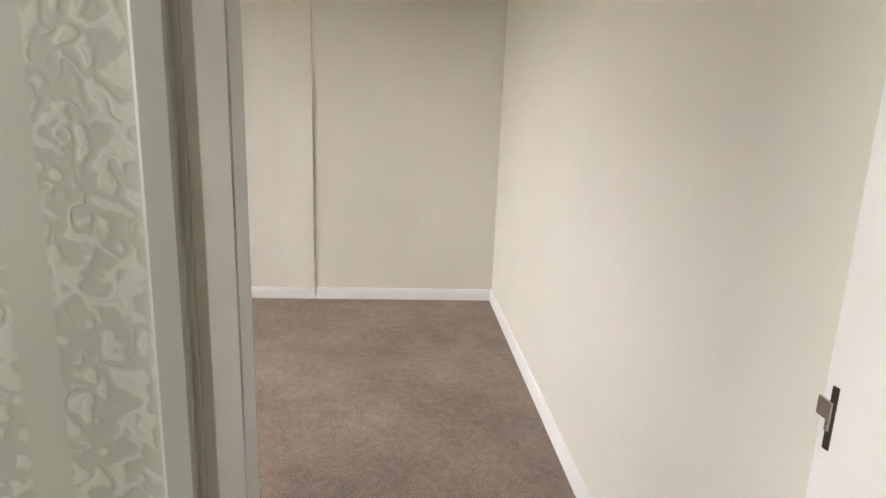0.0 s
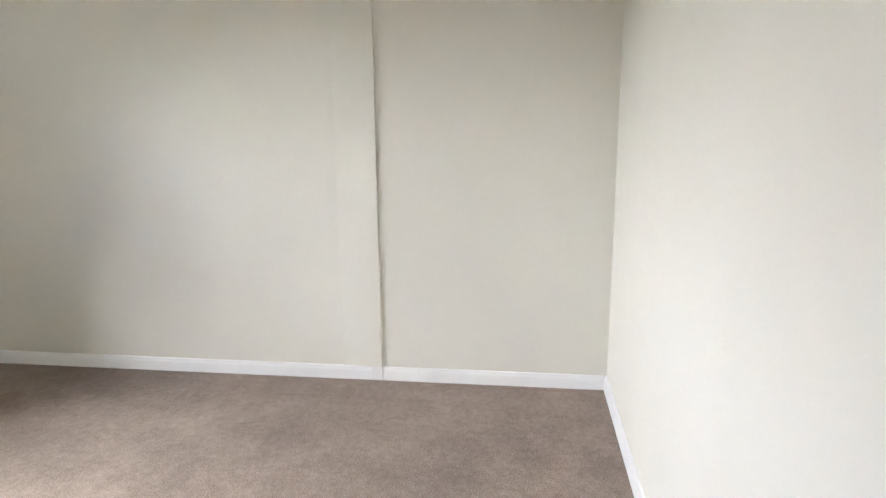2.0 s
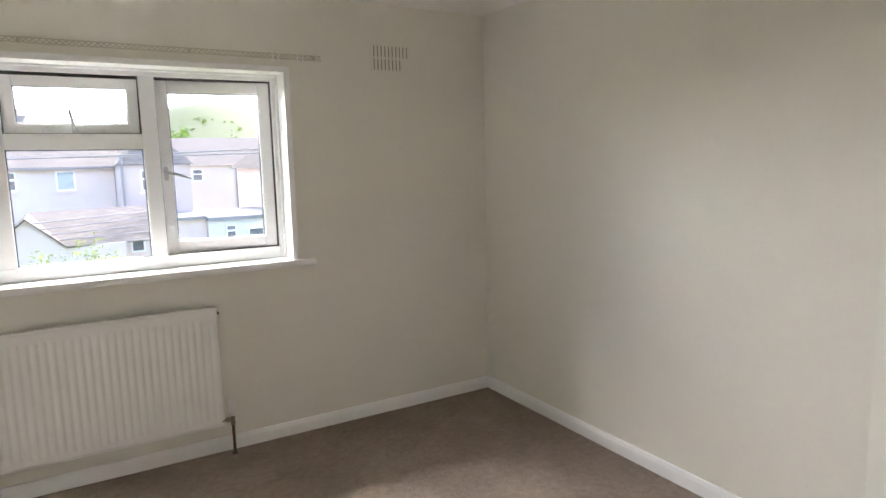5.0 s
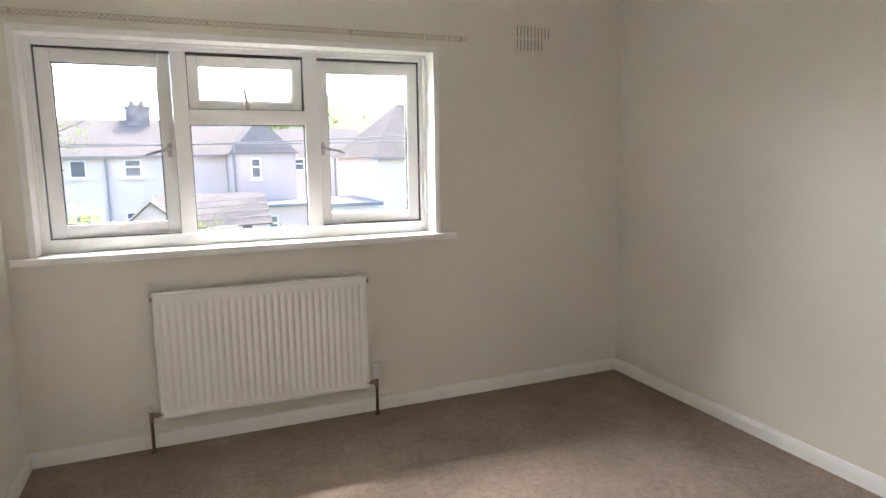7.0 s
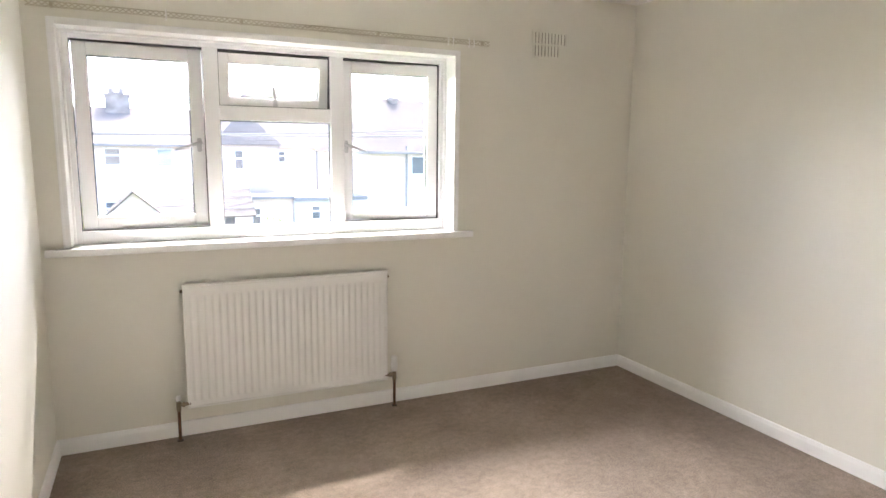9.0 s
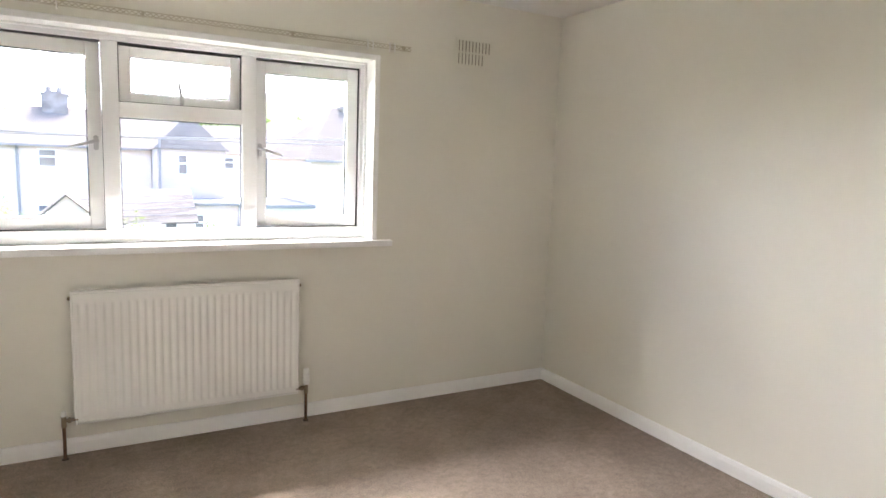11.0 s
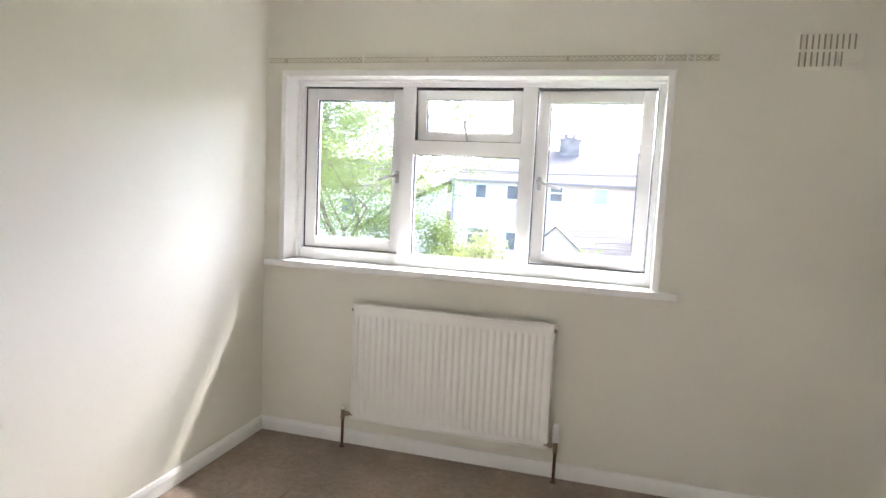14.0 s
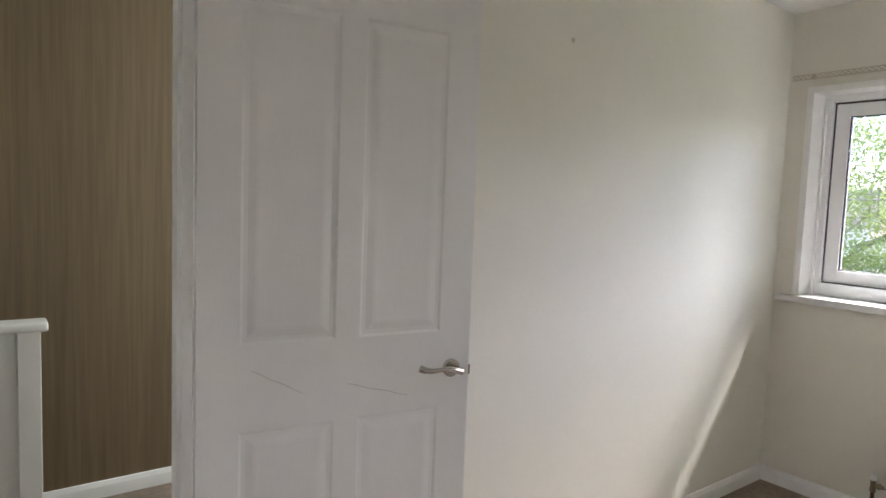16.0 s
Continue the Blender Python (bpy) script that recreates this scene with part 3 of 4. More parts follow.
def flute(x, z):
    """How far the front stands back: rounded channels that end above and below."""
    e = 0.004 if x in (RX0, RX1) or z in (RZ0, RZ1) else 0.0
    # pressed line round the rim
    if min(abs(x - RX0 - 0.0105), abs(RX1 - 0.0105 - x)) < 0.0005 and RZ0 + 0.009 < z < RZ1 - 0.009:
        return 0.0025
    if min(abs(z - RZ0 - 0.012), abs(RZ1 - 0.012 - z)) < 0.0005 and RX0 + 0.010 < x < RX1 - 0.010:
        return 0.0025
    u = (x - x_start) / pitch
    if u < 0 or u > n_fl:
        return e
    c = 0.5 - 0.5 * math.cos(math.tau * u)
    c = c ** 1.4
    lo, hi = RZ0 + 0.034, RZ1 - 0.048
    s = min(max((z - lo) / 0.02, 0), 1) * min(max((hi - z) / 0.02, 0), 1)
    return e + 0.0062 * c * s * s * (3 - 2 * s)


bm = bmesh.new()
grid = [[bm.verts.new((x, RY + flute(x, z), z)) for z in zs] for x in xs]
for a, b in zip(grid, grid[1:]):
    for k in range(len(zs) - 1):
        bm.faces.new((a[k], b[k], b[k + 1], a[k + 1]))
back = RY + 0.016
for line in ([g[0] for g in grid], [g[-1] for g in grid], list(grid[0]), list(grid[-1])):
    rear = [bm.verts.new((v.co.x, back, v.co.z)) for v in line]
    for k in range(len(line) - 1):
        bm.faces.new((line[k], line[k + 1], rear[k + 1], rear[k]))
part("front_panel", bm, ENAMEL, rad, "white fluted front panel", True)
part("back_panel", boxes(((RX0 + 0.01, RY + 0.018, RZ0 + 0.004), (RX1 - 0.01, RY + 0.026, RZ1 - 0.006)), bevel=0.002), ENAMEL, rad)
# convector fins behind the panel, seen from above
bm = boxes(*[((x, RY + 0.0262, RZ0 + 0.06), (x + 0.0045, RY + 0.052, RZ1 - 0.004)) for x in [RX0 + 0.012 + 0.0176 * k for k in range(59)]])
part("convector_fins", bm, ENAMEL, rad, "row of thin convector fins")
# added black plate that stands for the deep shade behind the fins
part("fin_shade_plate", boxes(((RX0 + 0.010, RY + 0.0525, RZ0 + 0.06), (RX1 - 0.010, RY + 0.054, RZ1 - 0.012))), GASKETGAP, rad, "added black plate for the shade behind the fins")
for z0 in (RZ0 + 0.03, RZ1 - 0.09):
    for x0 in (RX0 + 0.15, RX1 - 0.18):
        part("wall_bracket", boxes(((x0, RY + 0.026, z0), (x0 + 0.03, 0.0, z0 + 0.06))), ENAMEL, rad)
for x, d in ((RX0, -1), (RX1, 1)):
    bm = bmesh.new()
    tube(bm, [(x - d * 0.004, RY + 0.018, RZ1 - 0.035), (x + d * 0.008, RY + 0.018, RZ1 - 0.035), (x + d * 0.012, RY + 0.018, RZ1 - 0.035)], [0.009, 0.009, 0.005], 8)
    part("bleed_plug", bm, BRASS, rad, "tarnished bleed plug")


def valve(x, d, y, cap_top, thermostat):
    """A pipe out of the floor, an angle valve and its cap."""
    ob = thing("radiator_valve", "white thermostatic radiator valve on a dulled copper pipe" if thermostat else "lockshield radiator valve with a small white cap on a copper pipe",
               "radiator valve", at=pose(x, y, 0))
    bm = bmesh.new()
    tube(bm, [(0, 0, -0.004), (0, 0, 0.172)], 0.0078, 16)
    part("pipe", bm, COPPER, ob, "dulled copper pipe", True)
    bm = bmesh.new()
    tube(bm, [(0, 0, 0), (0, 0, 0.004), (0, 0, 0.006)], [0.016, 0.015, 0.009], 16)
    part("pipe_collar", bm, BRONZE, ob, smooth=True)
    bm = bmesh.new()
    tube(bm, [(0, 0, 0.158), (0, 0, 0.176)], 0.0125, 6)
    tube(bm, [(0, 0, 0.176), (0, 0, 0.205), (0, 0, 0.212)], [0.011, 0.011, 0.014], 16)
    tube(bm, [(0, 0, 0.190), (d * 0.018, 0, 0.190)], 0.009, 14)
    tube(bm, [(d * 0.018, 0, 0.190), (d * 0.030, 0, 0.190)], 0.0135, 6)
    tube(bm, [(d * 0.030, 0, 0.190), (d * 0.058, 0, 0.190)], 0.0085, 14)
    part("valve_body", bm, BRASS, ob, "tarnished metal valve body", True)
    bm = bmesh.new()
    if thermostat:
        tube(bm, [(0, 0, 0.210), (0, 0, 0.222), (0, 0, 0.226), (0, 0, 0.262), (0, 0, 0.268), (0, 0, 0.293), (0, 0, 0.299)], [0.0150, 0.0180, 0.0172, 0.0165, 0.0178, 0.0170, 0.012], 22)
        head = part("thermostat_head", bm, PLASTIC, ob, "white thermostat head", True)
        for k in range(11):
            a = math.tau * k / 11
            bm = boxes(((-0.0012, -0.0018, 0.229), (0.0012, 0.0012, 0.260)))
            bmesh.ops.transform(bm, matrix=Matrix.Rotation(a, 4, "Z") @ Matrix.Translation((0, -0.0172, 0)), verts=bm.verts)
            part("grip_rib", bm, PLASTIC, head)
    else:
        tube(bm, [(0, 0, 0.208), (0, 0, 0.228), (0, 0, cap_top)], [0.0125, 0.0115, 0.009], 16)
        part("cap", bm, PLASTIC, ob, "small white plastic cap", True)


valve(-1.681, -1, RY + 0.008, 0.30, True)
valve(-2.829, 1, RY + 0.008, 0.236, False)

# ---- curtain rail ----
rail = thing("curtain_rail", "cream lattice metal curtain rail above the window", "curtain rail")
bm = bmesh.new()
for ph in range(3):
    pts = []
    n = 560
    for i in range(n + 1):
        x = -3.345 + 2.265 * i / n
        a = math.tau * (x / 0.075 + ph / 3)
        pts.append((x, -0.026 - 0.0012 * math.cos(a * 0.5 + ph), 2.074 + 0.0105 * math.sin(a)))
    tube(bm, pts, 0.0016, 5)
part("lattice_strip", bm, WIRE, rail, "cream criss-cross lattice wire, darkened for the shadow behind", True)
part("track", boxes(((-3.345, -0.0225, 2.0845), (-1.08, -0.0195, 2.0885)), ((-3.345, -0.0225, 2.0600), (-1.08, -0.0195, 2.0640))), RAIL, rail, "thin cream rail edges")
for x in (-3.25, -2.45, -1.75, -1.12):
    part("bracket", boxes(((x - 0.006, -0.0195, 2.062), (x + 0.006, 0.0, 2.086)), bevel=0.0015), WIRE, rail)
hook = None
for x in (-1.345, -1.315, -1.215, -1.185, -2.790):
    if hook is None:
        hook = thing("curtain_hook", "small white plastic curtain glider hook on the rail", "curtain hook", "curtain hooks on the rail", at=pose(x, -0.030, 2.074))
        bm = bmesh.new()
        tube(bm, [(0, -0.003, 0.022), (0, -0.006, 0.0), (0, -0.005, -0.022), (0, 0.001, -0.026)], [(0.0050, 0.003)] * 4, 8)
        part("hook_body", bm, PLASTIC, hook, smooth=True)
        bm = bmesh.new()
        tube(bm, [(0, -0.003, 0.013), (0, 0.006, 0.015)], 0.0025, 8)
        part("hook_pin", bm, PLASTIC, hook)
    else:
        copy_thing(hook, pose(x, -0.030, 2.074))

# ---- wall vent ----
vent = thing("wall_vent", "cream painted slotted plaster ventilation grille, two slots blocked", "vent")
vx0, vx1, vz0, vz1 = -0.778, -0.512, 2.018, 2.186
# flat backing on the wall, coloured for the shade inside the slots
part("backing", boxes(((vx0 + 0.004, -0.002, vz0 + 0.004), (vx1 - 0.004, 0.0, vz1 - 0.004))), SLOTSHADE, vent, "flat plate coloured as the shade in the slots")
vp, sw = 0.0232, 0.0078
for z0, z1, cnt in ((2.109, 2.172, 10), (2.036, 2.098, 8)):
    edges = [vx0]
    for i in range(cnt):
        c = -0.757 + vp * i
        edges += [c - sw / 2, c + sw / 2]
    edges.append(vx1)
    for x0, x1 in zip(edges[::2], edges[1::2]):
        part("slat", boxes(((x0, -0.007, z0), (x1, -0.002, z1)), bevel=0.0008, segments=1), CREAM, vent)
for z0, z1 in ((vz0, 2.036), (2.098, 2.109), (2.172, vz1)):
    part("grille_bar", boxes(((vx0, -0.007, z0), (vx1, -0.002, z1)), bevel=0.0008, segments=1), CREAM, vent)

# ---- landing ----
solid("wall_landing_east", boxes(((W - T, DY1, -0.05), (W - T + 0.004, LY1, H)), ((W - T, LY0, -0.05), (W - T + 0.004, DY0, H)), ((W - T, DY0, DZ), (W - T + 0.004, DY1, H))), EMBOSS,
      "pale green-grey wallpaper embossed with scrolls", "wall")
solid("wall_landing_west", boxes(((LX - 0.1, LY0, -0.05), (LX, LY1, H))), BROWNPAPER, "brown vertically ribbed wallpaper in shade", "wall")
solid("wall_landing_south", boxes(((LX - 0.1, LY0 - 0.1, -0.05), (W - T, LY0, H))), BROWNPAPER, "brown ribbed wallpaper", "wall")
# the opening is unseen and added, to go with the landing's fill lamp
solid("wall_landing_north", boxes(((LX - 0.1, LY1, -0.05), (-4.75, LY1 + 0.1, H)), ((-3.75, LY1, -0.05), (W - T, LY1 + 0.1, H)),
                                  ((-4.75, LY1, -0.05), (-3.75, LY1 + 0.1, 1.0)), ((-4.75, LY1, 2.1), (-3.75, LY1 + 0.1, H))), BROWNPAPER, "brown ribbed wallpaper with an added unseen opening", "wall")
solid("wall_landing_end", boxes(((W - T + 0.004, LY0 - 0.1, -0.05), (W - T + 0.1, S - 0.15, H))), CREAM, "plain partition beside the landing", "wall")
solid("ceiling_landing", boxes(((LX - 0.1, LY0 - 0.1, H), (W - T, LY1 + 0.1, H + 0.12))), CEIL, "white painted landing ceiling", "ceiling")
lb = thing("baseboard_landing", "white gloss skirting board on the landing", "skirting board", kind="structure")
part("skirting_board", extrude_profile(SK, (LX, LY1, 0), (LX, LY0, 0)), GLOSS, lb, smooth=True)
part("skirting_board", extrude_profile(SK, (W - T, DY1 + 0.04, 0), (W - T, LY1, 0)), GLOSS, lb, smooth=True)
guard = thing("stair_guard", "white painted boarded stair guard with a rounded cap rail", "stair guard")
gx, gy = -4.36, -3.150
part("newel_post", boxes(((gx - 0.035, gy - 0.07, 0), (gx + 0.035, gy, 0.905)), bevel=0.004), GLOSS, guard)
part("boarding", boxes(((gx - 0.012, LY0, 0), (gx + 0.012, gy - 0.07, 0.905))), GLOSS, guard)
part("cap_rail", boxes(((gx - 0.05, LY0, 0.905), (gx + 0.05, gy + 0.022, 0.940)), bevel=0.012, segments=3), GLOSS, guard, smooth=True)

# ---- eaves of this house ----
solid("eaves", boxes(((-12, 0.27, 2.16), (6, 0.74, 2.19)), ((-12, 0.74, 2.12), (6, 0.765, 2.30))), GLOSS, "white boarded eaves with a fascia", "eaves")
bm = bmesh.new()
vs = [bm.verts.new(p) for p in ((-12, 0.82, 2.31), (6, 0.82, 2.31), (6, -2.6, 4.6), (-12, -2.6, 4.6), (6, -6.4, 2.31), (-12, -6.4, 2.31))]
bm.faces.new(vs[:4])
bm.faces.new((vs[3], vs[2], vs[4], vs[5]))
solid("roof_over", bm, SLATE, "grey slate roof over the rooms", "roof")
solid("outer_wall", boxes(((0.16, 0.0, -2.75), (6, 0.27, 2.16)), ((-12, 0.0, -2.75), (W - T - 0.001, 0.27, 2.16)), ((W - T, 0.001, -2.75), (0.16, 0.27, -0.251))), RENDER, "white rendered outer wall", "wall")

# ---- outside ----
GZ = -2.75
bm = bmesh.new()
n = 48
c = bm.verts.new((0, 0, GZ))
ring = [bm.verts.new((600 * math.cos(k * math.tau / n), 600 * math.sin(k * math.tau / n), GZ)) for k in range(n)]
for k in range(n):
    bm.faces.new((c, ring[k], ring[(k + 1) % n]))
solid("ground", bm, GRASS, "rough green lawn and gardens", "ground")


def uv_roof(bm, quads):
    lay = bm.loops.layers.uv.verify()
    for f in bm.faces:
        nrm = f.normal
        u = Vector((0, 0, 1)).cross(nrm)
        u = u.normalized() if u.length > 0.01 else Vector((1, 0, 0))
        v = nrm.cross(u)
        for lp in f.loops:
            lp[lay].uv = (lp.vert.co.dot(u), lp.vert.co.dot(v))


def roof_mesh(x0, x1, y0, y1, ze, zr, axis="x", hip0=0.0, hip1=0.0, over=0.25):
    """A pitched roof with thickness; hip0 and hip1 pull the ridge's ends in."""
    x0, x1, y0, y1 = x0 - over, x1 + over, y0 - over, y1 + over
    bm = bmesh.new()
    if axis == "x":
        r0, r1 = (x0 + hip0, (y0 + y1) / 2), (x1 - hip1, (y0 + y1) / 2)
    else:
        r0, r1 = ((x0 + x1) / 2, y0 + hip0), ((x0 + x1) / 2, y1 - hip1)
    e = [bm.verts.new(p) for p in ((x0, y0, ze), (x1, y0, ze), (x1, y1, ze), (x0, y1, ze))]
    a, b = bm.verts.new((*r0, zr)), bm.verts.new((*r1, zr))
    if axis == "x":
        for q in ((e[0], e[1], b, a), (e[2], e[3], a, b), (e[3], e[0], a), (e[1], e[2], b)):
            bm.faces.new(q)
    else:
        for q in ((e[0], e[1], a), (e[1], e[2], b, a), (e[2], e[3], b), (e[3], e[0], a, b)):
            bm.faces.new(q)
    bm.faces.new(e[::-1])
    bmesh.ops.recalc_face_normals(bm, faces=bm.faces)
    bm.normal_update()
    uv_roof(bm, None)
    return bm


def house_window(ho, x0, x1, z0, z1, y, glass=None, bar=0.0, sill=True):
    """A window on a facade that looks towards -y: frame, panes, sill."""
    w = new("window")
    w.parent = ho
    f = 0.06
    part("window_frame", boxes(((x0, y - 0.05, z0), (x0 + f, y + 0.02, z1)), ((x1 - f, y - 0.05, z0), (x1, y + 0.02, z1)),
                               ((x0 + f, y - 0.05, z0), (x1 - f, y + 0.02, z0 + f)), ((x0 + f, y - 0.05, z1 - f), (x1 - f, y + 0.02, z1))), UPVC, w)
    part("pane", boxes(((x0 + f, y - 0.03, z0 + f), (x1 - f, y - 0.012, z1 - f))), glass or FARGLASS, w, "dark glass, its tone lifted for the reflected sky")
    if bar:
        part("glazing_bar", boxes(((x0 + f, y - 0.05, bar - 0.035), (x1 - f, y - 0.031, bar + 0.035))), UPVC, w)
    if sill:
        part("sill", boxes(((x0 - 0.08, y - 0.12, z0 - 0.09), (x1 + 0.08, y - 0.051, z0 - 0.005))), RENDER, w)


def chimney(ho, x0, x1, y0, y1, z0, z1, pots=2):
    ch = part("chimney", boxes(((x0, y0, z0), (x1, y1, z1 - 0.36)), ((x0 - 0.05, y0 - 0.05, z1 - 0.36), (x1 + 0.05, y1 + 0.05, z1 - 0.27)),
                               ((x0 + 0.12, y0 + 0.08, z1 - 0.27), (x1 - 0.22, y1 - 0.08, z1 - 0.20))), CHIMNEY, ho, "weathered chimney stack")
    for i in range(pots):
        x = x0 + 0.25 + (x1 - x0 - 0.55) * i / max(1, pots - 1)
        bm = bmesh.new()
        tube(bm, [(x, (y0 + y1) / 2, z1 - 0.20), (x, (y0 + y1) / 2, z1 - 0.02), (x, (y0 + y1) / 2, z1)], [0.12, 0.10, 0.12], 12)
        part("chimney_pot", bm, CHIMNEY, ch)


def downpipe(ho, x, y, z0, z1):
    bm = bmesh.new()
    tube(bm, [(x, y, z0), (x, y, z1)], 0.045, 8)
    part("downpipe", bm, PIPE, ho, "grey downpipe")


# the long house opposite
ha = thing("house", "white rendered house with a grey slate roof and a chimney", "house", "houses behind the gardens")
part("wall", boxes(((-9.1, 25.2, GZ), (-0.7, 32.6, 1.66))), RENDER, ha)
rf = part("roof", roof_mesh(-9.1, 0.55, 25.2, 32.6, 1.66, 3.30, "x", 1.6, 0.6), SLATE, ha, "grey slate roof")
part("gutter", boxes(((-9.3, 24.86, 1.58), (-0.5, 24.95, 1.67))), PIPE, ha)
chimney(ha, -4.6, -3.65, 28.2, 29.2, 2.6, 4.12)
house_window(ha, -8.0, -7.42, 0.80, 1.50, 25.2)
house_window(ha, -6.55, -5.95, 0.80, 1.50, 25.2)
house_window(ha, -4.62, -3.98, 0.80, 1.52, 25.2, bar=1.22)
house_window(ha, -2.72, -2.06, 0.76, 1.52, 25.2, TEALGLASS)
house_window(ha, -8.3, -7.2, -1.4, -0.5, 25.2, bar=-0.8)
house_window(ha, -6.5, -5.9, -1.5, -0.6, 25.2)
house_window(ha, -4.7, -3.9, -1.5, -0.6, 25.2, bar=-0.9)
downpipe(ha, -9.0, 25.1, GZ, 1.6)
downpipe(ha, -5.25, 25.1, GZ, 1.6)

# the wing beside it, gable towards the gardens
hb = thing("house", "pale grey rendered house wing with a steep hipped roof", "house", "houses behind the gardens")
part("wall", boxes(((-0.68, 22.5, GZ), (1.75, 29.0, 1.66))), PINKR, hb)
part("roof", roof_mesh(-0.68, 1.75, 22.5, 29.0, 1.66, 3.06, "y", 1.2, 0.2, 0.15), SLATE, hb, "grey slate hipped roof")
chimney(hb, 0.40, 0.95, 23.5, 24.1, 2.4, 3.75, 1)
house_window(hb, 0.0, 0.40, 0.70, 1.50, 22.5, bar=1.15)
house_window(hb, -0.45, -0.05, -1.30, -0.62, 22.5)
downpipe(hb, -0.60, 22.42, GZ, 2.0)

# flat-roofed extension
he = thing("extension", "low flat-roofed extension, pale blue and white render", "house extension")
part("wall", boxes(((-0.95, 20.0, GZ), (1.75, 22.4, -0.28))), RENDER, he, "white render")
part("wall", boxes(((1.76, 19.7, GZ), (4.4, 24.0, -0.34))), BLUER, he, "pale blue render")
part("roof", boxes(((-1.1, 19.85, -0.27), (1.755, 22.45, -0.16)), ((1.757, 19.5, -0.33), (4.45, 24.1, -0.20))), FELT, he, "blue-grey felted flat roof")
house_window(he, -0.7, -0.25, -1.25, -0.62, 20.0, bar=-0.85, sill=False)
house_window(he, 0.25, 0.62, -1.25, -0.55, 20.0, bar=-0.85, sill=False)
house_window(he, 2.33, 2.72, -1.05, -0.50, 19.7, bar=-0.72, sill=False)
house_window(he, 3.1, 3.7, -1.3, -0.65, 19.7, sill=False)

# garden shed with a slated roof, gable towards the gardens
sh = thing("outbuilding", "white gabled outbuilding with a slate roof", "outbuilding")
part("wall", boxes(((-4.25, 17.3, GZ), (-1.0, 20.5, -0.60))), RENDER, sh)
bm = bmesh.new()
g = [bm.verts.new(p) for p in ((-4.25, 17.3, -0.60), (-2.6, 17.3, -0.60), (-3.45, 17.3, 0.20), (-4.25, 17.45, -0.60), (-2.6, 17.45, -0.60), (-3.45, 17.45, 0.20))]
for q in ((0, 1, 2), (3, 5, 4), (0, 3, 4, 1), (1, 4, 5, 2), (2, 5, 3, 0)):
    bm.faces.new([g[i] for i in q])
part("gable", bm, RENDER, sh)
bm = bmesh.new()
rv = [bm.verts.new(p) for p in ((-3.45, 17.2, 0.24), (-2.5, 17.2, -0.60), (0.1, 17.6, -0.60), (0.1, 19.4, 0.34), (-3.45, 19.4, 0.30), (-4.4, 17.2, -0.62), (-4.4, 19.4, -0.62))]
bm.faces.new((rv[0], rv[1], rv[2], rv[3], rv[4]))
bm.faces.new((rv[5], rv[0], rv[4], rv[6]))
bm.normal_update()
uv_roof(bm, None)
bmesh.ops.solidify(bm, geom=list(bm.faces), thickness=0.05)
part("roof", bm, SLATE, sh, "grey slate roof")
for k in range(1, 5):
    u = k / 5
    bm = bmesh.new()
    tube(bm, [(-3.45 + 0.95 * u, 17.2 + 0.0 * u, 0.27 - 0.84 * u), (0.1, 19.4 - 1.8 * u, 0.37 - 0.94 * u)], 0.02, 5)
    part("roof_course", bm, PIPE, sh, "dark course line")

# white house with the rough roof
hc = thing("house", "white rendered house with a rough mossy slate roof", "house", "houses behind the gardens")
part("wall", boxes(((4.5, 20.3, GZ), (13.0, 27.0, 1.44))), RENDER, hc)
part("roof", roof_mesh(4.5, 13.0, 20.3, 27.0, 1.46, 3.75, "x", 2.2, 1.7), ROUGHSLATE, hc, "rough mossy slate roof")
part("gutter", boxes(((4.2, 19.95, 1.38), (13.2, 20.04, 1.47))), PIPE, hc)
house_window(hc, 6.5, 7.25, 0.55, 1.32, 20.3)
house_window(hc, 9.5, 10.2, 0.55, 1.32, 20.3)
chimney(hc, 6.75, 7.05, 23.3, 23.8, 3.0, 4.05, 0)
downpipe(hc, 6.30, 20.2, GZ, 1.7)

# farther white house
hd = thing("house", "distant white rendered house with a slate roof", "house", "houses behind the gardens")
part("wall", boxes(((3.4, 36.0, GZ), (8.8, 43.0, 1.62))), RENDER, hd)
part("roof", roof_mesh(3.4, 8.7, 36.0, 43.0, 1.62, 3.4, "x", 0.1, 0.0), SLATE, hd, "grey slate roof")
house_window(hd, 3.95, 4.55, 0.75, 1.45, 36.0, bar=1.15)
house_window(hd, 6.6, 7.0, -0.9, -0.35, 36.0)
downpipe(hd, 6.45, 35.9, GZ, 1.6)

# a neighbour's house to the west, half hidden by the tree
hw = thing("house", "white rendered neighbouring house behind the tree", "house", "houses behind the gardens")
part("wall", boxes(((-22, 27.0, GZ), (-12.5, 34.0, 0.9))), RENDER, hw)
part("roof", roof_mesh(-22, -12.5, 27.0, 34.0, 0.9, 2.6, "x", 1.0, 1.0), SLATE, hw, "grey slate roof")
house_window(hw, -15.5, -14.6, -0.4, 0.5, 27.0)
house_window(hw, -18.5, -17.6, -0.4, 0.5, 27.0)

lt = thing("side_wing", "low slate-roofed wing beside the white house", "house wing")
part("wall", boxes(((-12.3, 25.7, GZ), (-9.45, 30.0, 0.0))), RENDER, lt)
bm = bmesh.new()
rv = [bm.verts.new(p) for p in ((-9.2, 25.45, 1.55), (-12.6, 25.45, 0.0), (-12.6, 30.2, 0.0), (-9.2, 30.2, 1.55))]
bm.faces.new(rv)
bm.normal_update()
uv_roof(bm, None)
bmesh.ops.solidify(bm, geom=list(bm.faces), thickness=0.08)
part("roof", bm, SLATE, lt, "grey slate lean-to roof")
bm = bmesh.new()
